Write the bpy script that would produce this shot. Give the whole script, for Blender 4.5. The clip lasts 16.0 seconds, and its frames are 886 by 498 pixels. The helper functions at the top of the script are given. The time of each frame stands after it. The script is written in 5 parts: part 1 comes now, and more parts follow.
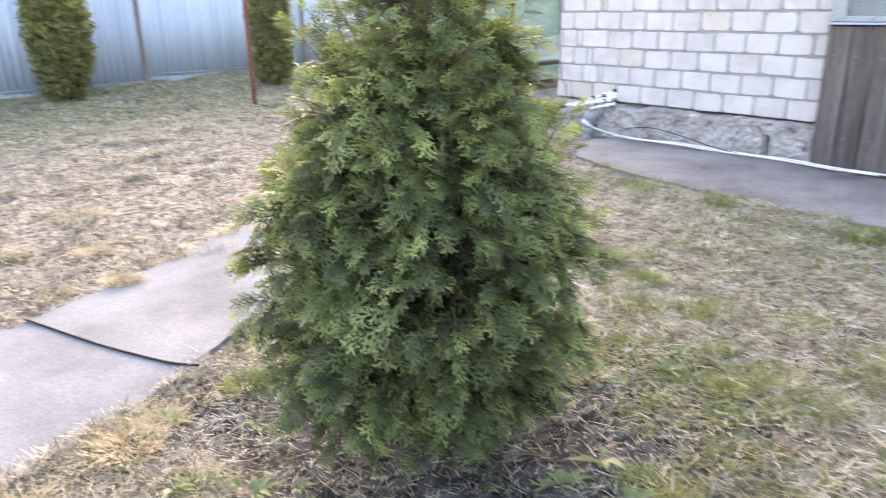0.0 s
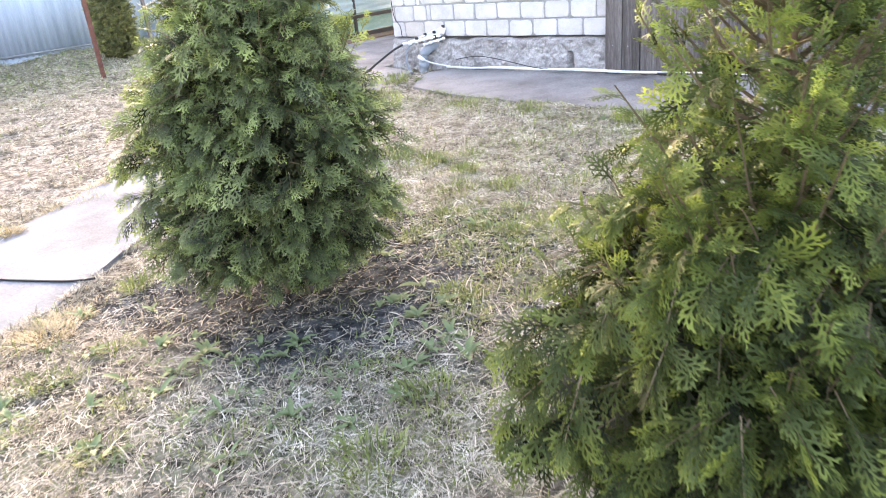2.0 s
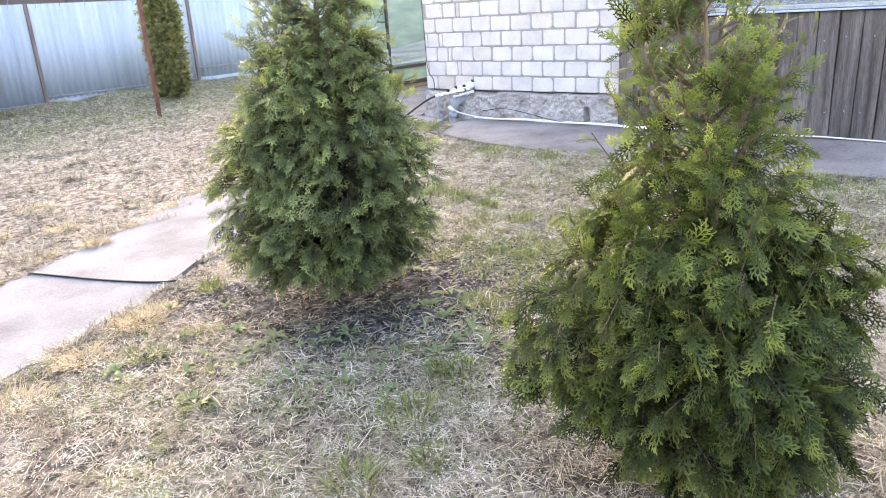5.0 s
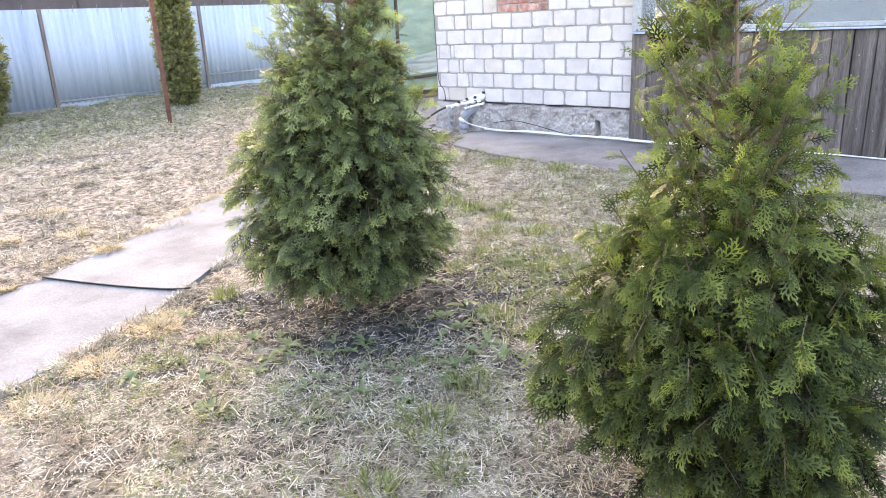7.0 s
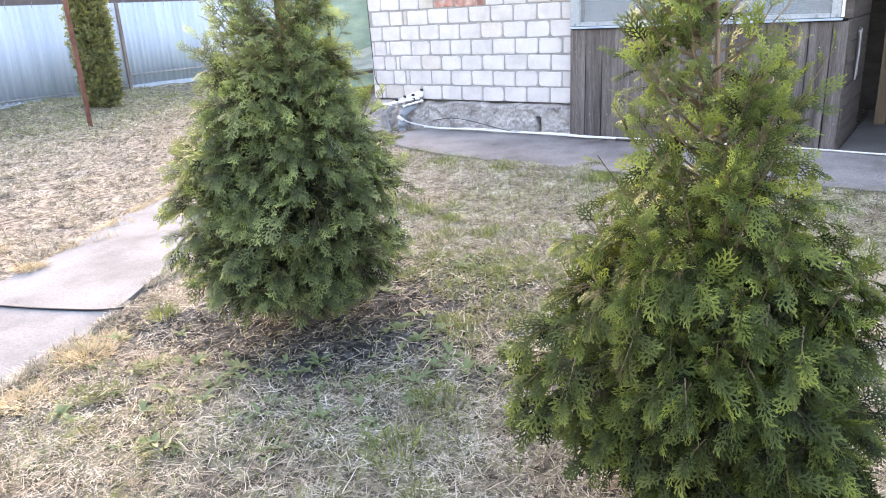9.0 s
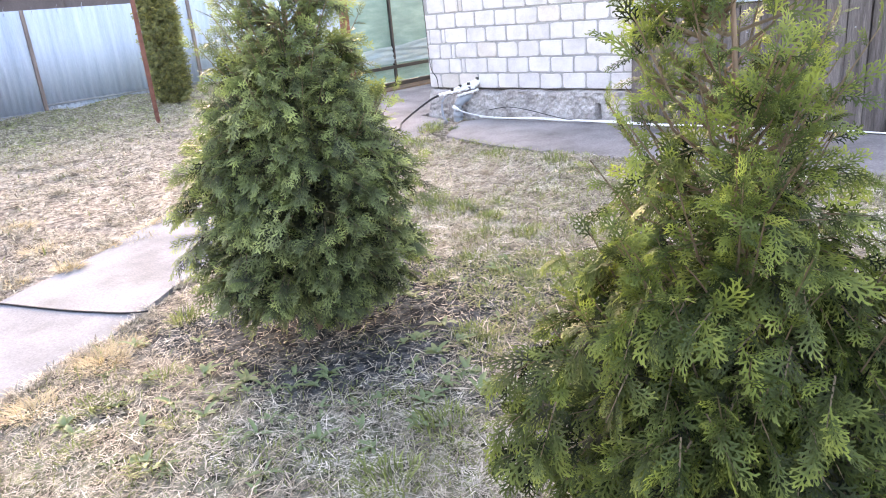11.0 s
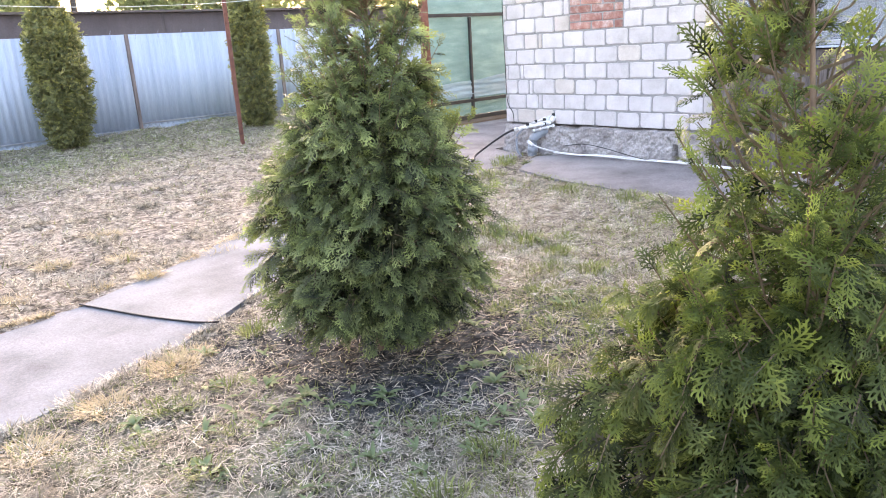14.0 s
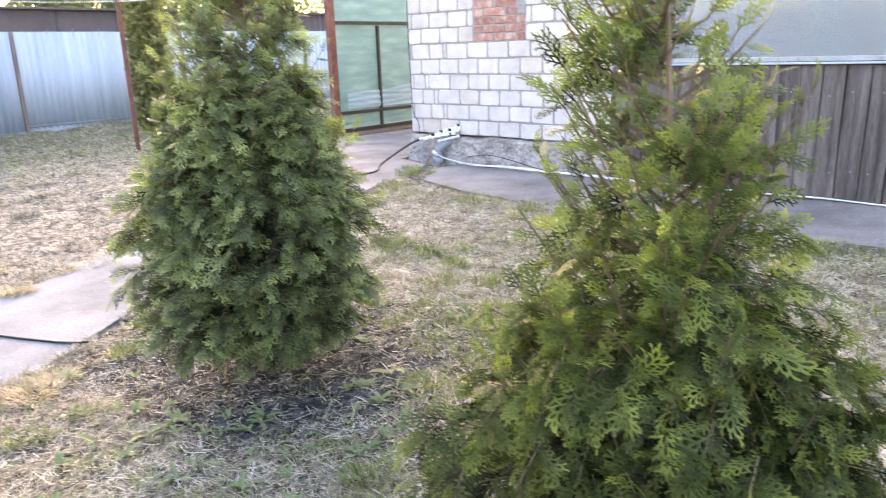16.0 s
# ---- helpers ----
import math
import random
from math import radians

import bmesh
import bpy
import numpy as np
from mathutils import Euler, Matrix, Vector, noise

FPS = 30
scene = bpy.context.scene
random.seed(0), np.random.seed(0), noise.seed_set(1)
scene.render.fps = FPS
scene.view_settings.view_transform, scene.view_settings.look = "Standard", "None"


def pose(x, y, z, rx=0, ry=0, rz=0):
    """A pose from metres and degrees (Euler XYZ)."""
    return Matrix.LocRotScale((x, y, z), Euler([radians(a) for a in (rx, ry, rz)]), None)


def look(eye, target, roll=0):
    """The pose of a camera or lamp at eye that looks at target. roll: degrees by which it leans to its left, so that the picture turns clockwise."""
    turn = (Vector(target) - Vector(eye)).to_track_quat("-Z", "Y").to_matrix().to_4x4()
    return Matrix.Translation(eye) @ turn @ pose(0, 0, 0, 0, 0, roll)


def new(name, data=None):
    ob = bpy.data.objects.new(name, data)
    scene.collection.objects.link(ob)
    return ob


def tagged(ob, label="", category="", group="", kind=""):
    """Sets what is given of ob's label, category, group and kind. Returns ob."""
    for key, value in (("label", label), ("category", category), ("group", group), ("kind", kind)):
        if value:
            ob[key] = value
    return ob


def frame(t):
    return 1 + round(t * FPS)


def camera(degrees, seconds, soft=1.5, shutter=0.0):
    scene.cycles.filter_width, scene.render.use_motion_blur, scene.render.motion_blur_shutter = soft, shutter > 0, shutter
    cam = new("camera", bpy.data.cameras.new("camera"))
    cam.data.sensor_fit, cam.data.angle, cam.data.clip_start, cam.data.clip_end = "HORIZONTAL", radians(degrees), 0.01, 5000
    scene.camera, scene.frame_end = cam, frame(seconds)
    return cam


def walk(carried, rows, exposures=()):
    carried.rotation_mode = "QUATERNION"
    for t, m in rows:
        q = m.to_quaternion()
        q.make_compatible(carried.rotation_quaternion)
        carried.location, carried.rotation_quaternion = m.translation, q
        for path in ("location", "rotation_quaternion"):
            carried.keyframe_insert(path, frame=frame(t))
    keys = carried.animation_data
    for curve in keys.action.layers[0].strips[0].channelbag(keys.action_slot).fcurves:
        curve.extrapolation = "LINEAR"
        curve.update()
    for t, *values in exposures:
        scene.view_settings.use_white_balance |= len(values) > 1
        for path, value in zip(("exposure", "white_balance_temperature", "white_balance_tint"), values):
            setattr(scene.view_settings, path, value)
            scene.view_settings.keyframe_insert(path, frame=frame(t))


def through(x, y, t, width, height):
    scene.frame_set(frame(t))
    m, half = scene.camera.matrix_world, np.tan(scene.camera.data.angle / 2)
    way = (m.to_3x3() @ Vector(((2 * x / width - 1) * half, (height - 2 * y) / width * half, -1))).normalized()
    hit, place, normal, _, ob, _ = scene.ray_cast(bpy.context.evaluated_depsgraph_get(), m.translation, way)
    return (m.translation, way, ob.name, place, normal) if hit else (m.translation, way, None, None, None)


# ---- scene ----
cam = camera(63.0, 16.0, 1.0, 0.5)
PATH = [
    (0, (4.458, -5.221, 1.324), (3.018, -3.991, 0.679), -1.0),
    (0.5, (4.543, -5.327, 1.35), (3.324, -3.901, 0.656), 0.5),
    (1, (4.67, -5.436, 1.355), (3.646, -3.884, 0.619), -0.4),
    (1.5, (4.93, -5.524, 1.292), (3.733, -4.064, 0.629), -1.5),
    (2, (5.098, -5.613, 1.255), (3.907, -4.197, 0.494), -5.6),
    (2.5, (5.188, -5.758, 1.284), (3.988, -4.337, 0.549), -0.3),
    (3, (5.276, -5.864, 1.311), (4.005, -4.492, 0.601), 1.7),
    (5.5, (5.462, -6.113, 1.344), (4.224, -4.673, 0.716), -4.6),
    (6, (5.421, -6.114, 1.34), (4.19, -4.671, 0.707), -4.9),
    (6.5, (5.399, -6.13, 1.354), (4.138, -4.706, 0.736), -3.4),
    (7, (5.412, -6.142, 1.359), (4.149, -4.716, 0.751), -2.8),
    (7.5, (5.367, -6.113, 1.364), (4.101, -4.687, 0.759), -3.9),
    (8, (5.337, -6.1, 1.359), (4.102, -4.654, 0.741), -4.4),
    (8.5, (5.283, -6.097, 1.366), (4.147, -4.567, 0.76), -3.8),
    (9, (5.252, -6.076, 1.37), (4.131, -4.543, 0.741), -3.2),
    (11.5, (5.313, -5.709, 1.34), (3.997, -4.343, 0.705), -5.6),
    (12, (5.324, -5.709, 1.334), (3.996, -4.33, 0.756), -4.7),
    (12.5, (5.305, -5.752, 1.336), (3.91, -4.441, 0.756), -5.8),
    (13, (5.325, -5.746, 1.335), (3.909, -4.455, 0.762), -5.1),
    (13.5, (5.331, -5.747, 1.338), (3.913, -4.439, 0.811), -4.1),
    (14, (5.322, -5.753, 1.334), (3.885, -4.473, 0.789), -3.5),
    (14.5, (5.325, -5.717, 1.331), (3.914, -4.397, 0.816), -2.3),
    (15, (5.315, -5.709, 1.332), (3.954, -4.338, 0.813), -2.2),
    (15.5, (5.314, -5.663, 1.343), (3.97, -4.272, 0.836), -2.5),
    (16, (5.336, -5.593, 1.318), (4.058, -4.148, 0.787), -1.8),
]
walk(cam, [(t, look(eye, target, roll)) for t, eye, target, roll in PATH], exposures=[(0.0, 3.65, 7450, 22), (1.0, 3.73, 7450, 20), (2.0, 3.98, 7450, 22), (2.5, 4.05, 7450, 23), (3.0, 3.90, 7450, 23), (5.5, 3.80, 7500, 23), (9.0, 3.77, 7450, 22), (12.0, 3.89, 7450, 26), (14.0, 3.68, 7450, 25), (15.5, 3.73, 7450, 26), (16.0, 3.76, 7450, 25)])

# ---- light ----
SUN_AZ, SUN_EL = 147.0, 13.0   # degrees, counted from +x; height over the horizon
world = bpy.data.worlds.new("world")
scene.world = world
world.use_nodes = True
wn = world.node_tree
sky = wn.nodes.new("ShaderNodeTexSky")
sky.sky_type = 'NISHITA'
sky.sun_disc = False
sky.sun_elevation = radians(SUN_EL)
sky.sun_rotation = radians(90 - SUN_AZ)
sky.air_density, sky.dust_density, sky.ozone_density = 0.85, 2.5, 0.2
wn.links.new(sky.outputs[0], wn.nodes["Background"].inputs[0])
wn.nodes["Background"].inputs[1].default_value = 0.15
sun_dir = Vector((math.cos(radians(SUN_AZ)) * math.cos(radians(SUN_EL)), math.sin(radians(SUN_AZ)) * math.cos(radians(SUN_EL)), math.sin(radians(SUN_EL))))
sun_data = bpy.data.lights.new("sun", 'SUN')
sun_data.energy, sun_data.angle, sun_data.color = 0.32, radians(40), (1.0, 0.95, 0.88)
sun = new("sun", sun_data)
sun.matrix_world = look(sun_dir * 50, (0, 0, 0))


# ---- small helpers ----
def part(name, data, material, parent=None, label="", kind="", m=None):
    """Links a bmesh or a mesh as one object under parent."""
    if isinstance(data, bmesh.types.BMesh):
        me = bpy.data.meshes.new(name)
        data.to_mesh(me)
        data.free()
    else:
        me = data
    if material is not None and not me.materials:
        me.materials.append(material)
    ob = new(name, me)
    if parent is not None:
        ob.parent = parent
    if m is not None:
        ob.matrix_basis = m
    if label or kind:
        tagged(ob, label, "", "", kind)
    return ob


def empty(name, m=None):
    ob = new(name)
    ob.empty_display_size = 0.1
    if m is not None:
        ob.matrix_basis = m
    return ob


def np_mesh(name, verts, quads, smooth=False):
    """A mesh from arrays of points and of faces with equal corner counts."""
    me = bpy.data.meshes.new(name)
    n, k = quads.shape
    me.vertices.add(len(verts))
    me.vertices.foreach_set("co", np.ascontiguousarray(verts, dtype=np.float32).ravel())
    me.loops.add(n * k)
    me.loops.foreach_set("vertex_index", np.ascontiguousarray(quads, dtype=np.int32).ravel())
    me.polygons.add(n)
    me.polygons.foreach_set("loop_start", np.arange(0, n * k, k, dtype=np.int32))
    me.polygons.foreach_set("loop_total", np.full(n, k, dtype=np.int32))
    if smooth:
        me.polygons.foreach_set("use_smooth", np.ones(n, dtype=bool))
    me.update(calc_edges=True)
    me.validate()
    return me


def box(bm, x0, x1, y0, y1, z0, z1, bevel=0.0, segments=1):
    r = bmesh.ops.create_cube(bm, size=1.0, matrix=Matrix.LocRotScale(((x0 + x1) / 2, (y0 + y1) / 2, (z0 + z1) / 2), None, (x1 - x0, y1 - y0, z1 - z0)))
    if bevel:
        edges = list({e for v in r["verts"] for e in v.link_edges})
        bmesh.ops.bevel(bm, geom=edges, offset=bevel, segments=segments, affect='EDGES', profile=0.6)
    return bm


def tube_mesh(name, points, radius, sides=8, smooth=True, taper=None):
    """A tube along points; radius one number or one a point."""
    pts = [Vector(p) for p in points]
    n = len(pts)
    radii = [radius] * n if not hasattr(radius, "__len__") else list(radius)
    verts, faces = [], []
    up = Vector((0.13, 0.21, 1)).normalized()
    for i, p in enumerate(pts):
        d = (pts[min(i + 1, n - 1)] - pts[max(i - 1, 0)]).normalized()
        a = d.cross(up)
        if a.length < 0.05:
            a = d.cross(Vector((1, 0, 0)))
        a.normalize()
        b = d.cross(a)
        for k in range(sides):
            w = 2 * math.pi * k / sides
            verts.append(p + radii[i] * (a * math.cos(w) + b * math.sin(w)))
    for i in range(n - 1):
        for k in range(sides):
            faces.append((i * sides + k, i * sides + (k + 1) % sides, (i + 1) * sides + (k + 1) % sides, (i + 1) * sides + k))
    faces.append(tuple(range(sides - 1, -1, -1)))
    faces.append(tuple(range((n - 1) * sides, n * sides)))
    me = bpy.data.meshes.new(name)
    me.from_pydata([tuple(v) for v in verts], [], faces)
    if smooth:
        for p in me.polygons:
            p.use_smooth = len(p.vertices) == 4
    me.update()
    return me


def smooth_line(points, steps=8):
    """Catmull-Rom through points."""
    pts = [Vector(p) for p in points]
    pts = [2 * pts[0] - pts[1]] + pts + [2 * pts[-1] - pts[-2]]
    out = []
    for i in range(1, len(pts) - 2):
        p0, p1, p2, p3 = pts[i - 1:i + 3]
        for s in range(steps):
            t = s / steps
            out.append(0.5 * (2 * p1 + (p2 - p0) * t + (2 * p0 - 5 * p1 + 4 * p2 - p3) * t * t + (3 * p1 - p0 - 3 * p2 + p3) * t ** 3))
    out.append(pts[-2])
    return out


LATTICE = np.random.RandomState(7).rand(257, 257)


def vnoise(x, y, scale, seed=0):
    """Smooth value noise in 0..1, for arrays."""
    x = np.asarray(x, float) * scale + 31.7 * seed + 1000
    y = np.asarray(y, float) * scale + 17.3 * seed + 1000
    i, j = np.floor(x).astype(int), np.floor(y).astype(int)
    u, v = x - i, y - j
    u, v = u * u * (3 - 2 * u), v * v * (3 - 2 * v)
    a, b, c, d = (LATTICE[(i + p) % 257, (j + q) % 257] for p, q in ((0, 0), (1, 0), (0, 1), (1, 1)))
    return (a * (1 - u) + b * u) * (1 - v) + (c * (1 - u) + d * u) * v


def level(x, y):
    """The lie of the land: it rises gently towards the house and the far fence."""
    x, y = np.asarray(x, float), np.asarray(y, float)
    s = np.clip((-x - 4) / 2.7, 0, 1)
    s = s * s * (3 - 2 * s)
    return 0.2 + 0.033 * np.clip(y, -9, 0) + 0.13 * s


def ground_z(x, y):
    x, y = np.asarray(x, float), np.asarray(y, float)
    near = np.clip(1 - (np.hypot(x - 1, y + 2) - 12) / 6, 0, 1)
    return level(x, y) + near * (0.024 * (vnoise(x, y, 1.3, 1) - 0.5) + (0.016 + 0.03 * np.clip(1.2 - x, 0, 1)) * (vnoise(x, y, 4.5, 2) - 0.5) + 0.012 * (vnoise(x, y, 13, 3) - 0.5))


# ---- materials ----
def material(name, rough=0.8, metal=0.0, spec=0.5):
    m = bpy.data.materials.new(name)
    m.use_nodes = True
    b = m.node_tree.nodes["Principled BSDF"]
    b.inputs["Roughness"].default_value, b.inputs["Metallic"].default_value = rough, metal
    b.inputs["Specular IOR Level"].default_value = spec
    return m, m.node_tree, b


def node(nt, kind, **values):
    n = nt.nodes.new(kind)
    for k, v in values.items():
        if k in n.inputs:
            n.inputs[k].default_value = v
    return n


def coords(nt, stretch=(1, 1, 1)):
    tc = nt.nodes.new("ShaderNodeTexCoord")
    mp = nt.nodes.new("ShaderNodeMapping")
    mp.inputs["Scale"].default_value = stretch
    nt.links.new(tc.outputs["Object"], mp.inputs["Vector"])
    return mp.outputs["Vector"]


def noise_tex(nt, vec, scale, detail=4, rough=0.6):
    n = nt.nodes.new("ShaderNodeTexNoise")
    n.inputs["Scale"].default_value, n.inputs["Detail"].default_value, n.inputs["Roughness"].default_value = scale, detail, rough
    if vec is not None:
        nt.links.new(vec, n.inputs["Vector"])
    return n.outputs["Fac"]


def ramp(nt, fac, stops):
    r = nt.nodes.new("ShaderNodeValToRGB")
    while len(r.color_ramp.elements) < len(stops):
        r.color_ramp.elements.new(0.5)
    for e, (p, c) in zip(r.color_ramp.elements, stops):
        e.position = p
        e.color = (*c, 1) if len(c) == 3 else c
    nt.links.new(fac, r.inputs["Fac"])
    return r.outputs["Color"]


def mix(nt, fac, a, b, mode='MIX'):
    n = nt.nodes.new("ShaderNodeMix")
    n.data_type, n.blend_type = 'RGBA', mode
    for s, v in ((n.inputs[0], fac), (n.inputs[6], a), (n.inputs[7], b)):
        if isinstance(v, bpy.types.NodeSocket):
            nt.links.new(v, s)
        elif isinstance(v, (int, float)):
            s.default_value = v
        else:
            s.default_value = (*v, 1)
    return n.outputs[2]


def bump(nt, b, height, strength=0.4, distance=0.01):
    n = nt.nodes.new("ShaderNodeBump")
    n.inputs["Strength"].default_value, n.inputs["Distance"].default_value = strength, distance
    nt.links.new(height, n.inputs["Height"])
    nt.links.new(n.outputs["Normal"], b.inputs["Normal"])


def grainy(name, colours, scale=6.0, fine=60.0, rough=0.85, metal=0.0, stretch=(1, 1, 1), bumpy=0.4, depth=0.004, per_object=0.0, spec=0.4, grain=0.35):
    """Two scales of noise: blotches from colours, grain over them, and relief."""
    m, nt, b = material(name, rough, metal, spec)
    vec = coords(nt, stretch)
    if per_object:
        info = nt.nodes.new("ShaderNodeObjectInfo")
        add = nt.nodes.new("ShaderNodeVectorMath")
        add.operation = 'MULTIPLY_ADD'
        comb = nt.nodes.new("ShaderNodeCombineXYZ")
        for k in range(3):
            nt.links.new(info.outputs["Random"], comb.inputs[k])
        nt.links.new(comb.outputs[0], add.inputs[0])
        add.inputs[1].default_value = (37, 53, 71)
        nt.links.new(vec, add.inputs[2])
        vec = add.outputs[0]
    blot = noise_tex(nt, vec, scale, 5)
    col = ramp(nt, blot, [(0.3 + 0.4 * i / max(1, len(colours) - 1), c) for i, c in enumerate(colours)])
    gr = noise_tex(nt, vec, fine, 3, 0.7)
    dark = ramp(nt, gr, [(0.3, (1 - grain,) * 3), (0.7, (1 + 0.0,) * 3)])
    col = mix(nt, 1.0, col, dark, 'MULTIPLY')
    if per_object:
        hue = nt.nodes.new("ShaderNodeHueSaturation")
        mr = nt.nodes.new("ShaderNodeMapRange")
        nt.links.new(info.outputs["Random"], mr.inputs[0])
        mr.inputs[3].default_value, mr.inputs[4].default_value = 1 - per_object, 1 + per_object
        nt.links.new(mr.outputs[0], hue.inputs["Value"])
        nt.links.new(col, hue.inputs["Color"])
        col = hue.outputs["Color"]
    nt.links.new(col, b.inputs["Base Color"])
    if bumpy:
        bump(nt, b, gr, bumpy, depth)
    return m


def leafy(name, dark, lit, tip, through=0.35, rough=0.6, spread=(0.72, 1.25), toned=False, spec=0.25, young=(1.12, 1.0, 0.76)):
    """Foliage: clumps by noise, single leaves by island, some light through."""
    m, nt, b = material(name, rough, 0, spec)
    vec = coords(nt)
    clump = noise_tex(nt, vec, 7.0, 3)
    geo = nt.nodes.new("ShaderNodeNewGeometry")
    col = ramp(nt, clump, [(0.32, dark), (0.52, lit), (0.72, tip)])
    tone = geo.outputs["Random Per Island"]
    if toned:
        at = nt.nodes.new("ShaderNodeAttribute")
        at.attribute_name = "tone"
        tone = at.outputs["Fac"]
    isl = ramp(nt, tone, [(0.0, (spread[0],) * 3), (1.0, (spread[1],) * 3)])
    if toned:                                 # old, shaded leaf bluish; young, lit tips yellower
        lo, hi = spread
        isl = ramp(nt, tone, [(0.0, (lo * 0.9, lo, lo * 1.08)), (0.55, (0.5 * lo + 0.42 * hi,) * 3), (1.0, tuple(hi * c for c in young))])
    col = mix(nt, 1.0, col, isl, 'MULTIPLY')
    nt.links.new(col, b.inputs["Base Color"])
    tr = nt.nodes.new("ShaderNodeBsdfTranslucent")
    nt.links.new(mix(nt, 1.0, col, (1.0, 1.12, 0.85), 'MULTIPLY'), tr.inputs["Color"])
    ms = nt.nodes.new("ShaderNodeMixShader")
    ms.inputs[0].default_value = through
    nt.links.new(b.outputs[0], ms.inputs[1])
    nt.links.new(tr.outputs[0], ms.inputs[2])
    nt.links.new(ms.outputs[0], nt.nodes["Material Output"].inputs["Surface"])
    return m


M_BLOCK = grainy("white_silicate_block", [(0.44, 0.41, 0.395), (0.545, 0.515, 0.51), (0.605, 0.575, 0.57)], 5, 90, 0.9, bumpy=0.6, depth=0.004, per_object=0.055, grain=0.16)
M_BLOCK_TAN = grainy("stained_silicate_block", [(0.42, 0.37, 0.32), (0.52, 0.47, 0.43), (0.58, 0.54, 0.5)], 5, 90, 0.9, bumpy=0.6, depth=0.004, per_object=0.1, grain=0.2)
M_MORTAR = grainy("grey_mortar", [(0.27, 0.265, 0.255), (0.38, 0.37, 0.36)], 9, 70, 0.95, bumpy=0.7, depth=0.006)
M_BRICK = grainy("red_brick", [(0.33, 0.14, 0.11), (0.43, 0.23, 0.19), (0.55, 0.45, 0.41)], 14, 90, 0.92, bumpy=0.7, depth=0.006, per_object=0.18)
M_PLINTH = grainy("rough_concrete", [(0.28, 0.255, 0.245), (0.45, 0.418, 0.402), (0.58, 0.545, 0.525)], 5, 60, 0.95, bumpy=0.8, depth=0.012, grain=0.5)
M_SLAB = grainy("grey_concrete_paving", [(0.15, 0.138, 0.136), (0.26, 0.246, 0.246), (0.35, 0.334, 0.332)], 1.9, 70, 0.95, spec=0.15, bumpy=0.5, depth=0.005, grain=0.4)
M_PATH = grainy("pale_concrete_path", [(0.15, 0.158, 0.169), (0.222, 0.234, 0.25), (0.268, 0.282, 0.3)], 2.4, 75, 0.95, spec=0.15, bumpy=0.5, depth=0.004, grain=0.3)
M_WOOD = grainy("weathered_grey_wood", [(0.06, 0.048, 0.044), (0.16, 0.137, 0.128), (0.25, 0.218, 0.204)], 3.2, 40, 0.85, stretch=(6, 6, 0.35), bumpy=0.8, depth=0.005, per_object=0.22, grain=0.6)
M_DARKWOOD = grainy("dark_old_wood", [(0.05, 0.04, 0.035), (0.1, 0.085, 0.075)], 4, 40, 0.9, stretch=(1, 1, 5), bumpy=0.5)
M_SIDEWOOD = grainy("brown_weathered_wood", [(0.075, 0.06, 0.052), (0.14, 0.115, 0.1)], 5, 40, 0.9, stretch=(0.5, 0.5, 6), bumpy=0.5)
M_PORCH = grainy("dark_worn_concrete", [(0.1, 0.095, 0.092), (0.17, 0.16, 0.155)], 2, 60, 0.85, bumpy=0.4)
M_JAMB = grainy("brown_wood", [(0.13, 0.085, 0.052), (0.21, 0.145, 0.095)], 3, 40, 0.7, stretch=(6, 6, 0.5))
M_SHEET = grainy("galvanised_sheet", [(0.31, 0.38, 0.47), (0.38, 0.45, 0.55), (0.44, 0.51, 0.6)], 1.2, 30, 0.72, metal=0.0, spec=0.25, bumpy=0.05, grain=0.2, stretch=(5, 5, 0.25))
M_STEEL = grainy("dull_steel", [(0.25, 0.27, 0.3), (0.4, 0.42, 0.45)], 4, 40, 0.5, metal=0.6, bumpy=0.1)
M_POST = grainy("rust_streaked_steel", [(0.09, 0.075, 0.075), (0.19, 0.15, 0.14), (0.33, 0.25, 0.22)], 6, 50, 0.7, stretch=(4, 4, 0.4), bumpy=0.2, depth=0.002)
M_RUST = grainy("rusty_red_steel", [(0.11, 0.042, 0.03), (0.19, 0.075, 0.054), (0.26, 0.12, 0.085)], 9, 70, 0.75, bumpy=0.3, depth=0.002)
M_DARKSTEEL = grainy("dark_painted_steel", [(0.02, 0.022, 0.024), (0.045, 0.045, 0.045)], 6, 60, 0.5, bumpy=0.15, depth=0.002)
M_BROWN = grainy("brown_profiled_metal", [(0.06, 0.045, 0.042), (0.085, 0.065, 0.06)], 2, 40, 0.5, bumpy=0.1)
M_WHITEPIPE = grainy("white_plastic_pipe", [(0.66, 0.66, 0.65), (0.8, 0.8, 0.79)], 5, 40, 0.45, bumpy=0.05, grain=0.1)
M_GREYPIPE = grainy("grey_plastic_drain", [(0.2, 0.225, 0.255), (0.31, 0.34, 0.38)], 7, 60, 0.5, bumpy=0.15, grain=0.2)
M_HOSE = grainy("black_rubber_and_gaps", [(0.015, 0.015, 0.016), (0.035, 0.035, 0.035)], 8, 50, 0.6, bumpy=0.1)
M_BARK = grainy("thuja_bark", [(0.16, 0.1, 0.065), (0.3, 0.21, 0.14)], 10, 60, 0.9, stretch=(1, 1, 0.3), bumpy=0.8, depth=0.006)
M_TWIG = grainy("thuja_twig", [(0.14, 0.1, 0.058), (0.22, 0.17, 0.1)], 10, 60, 0.85, bumpy=0)
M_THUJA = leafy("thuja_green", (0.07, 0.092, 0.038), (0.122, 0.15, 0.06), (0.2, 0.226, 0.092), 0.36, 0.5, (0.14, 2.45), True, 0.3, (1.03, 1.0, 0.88))
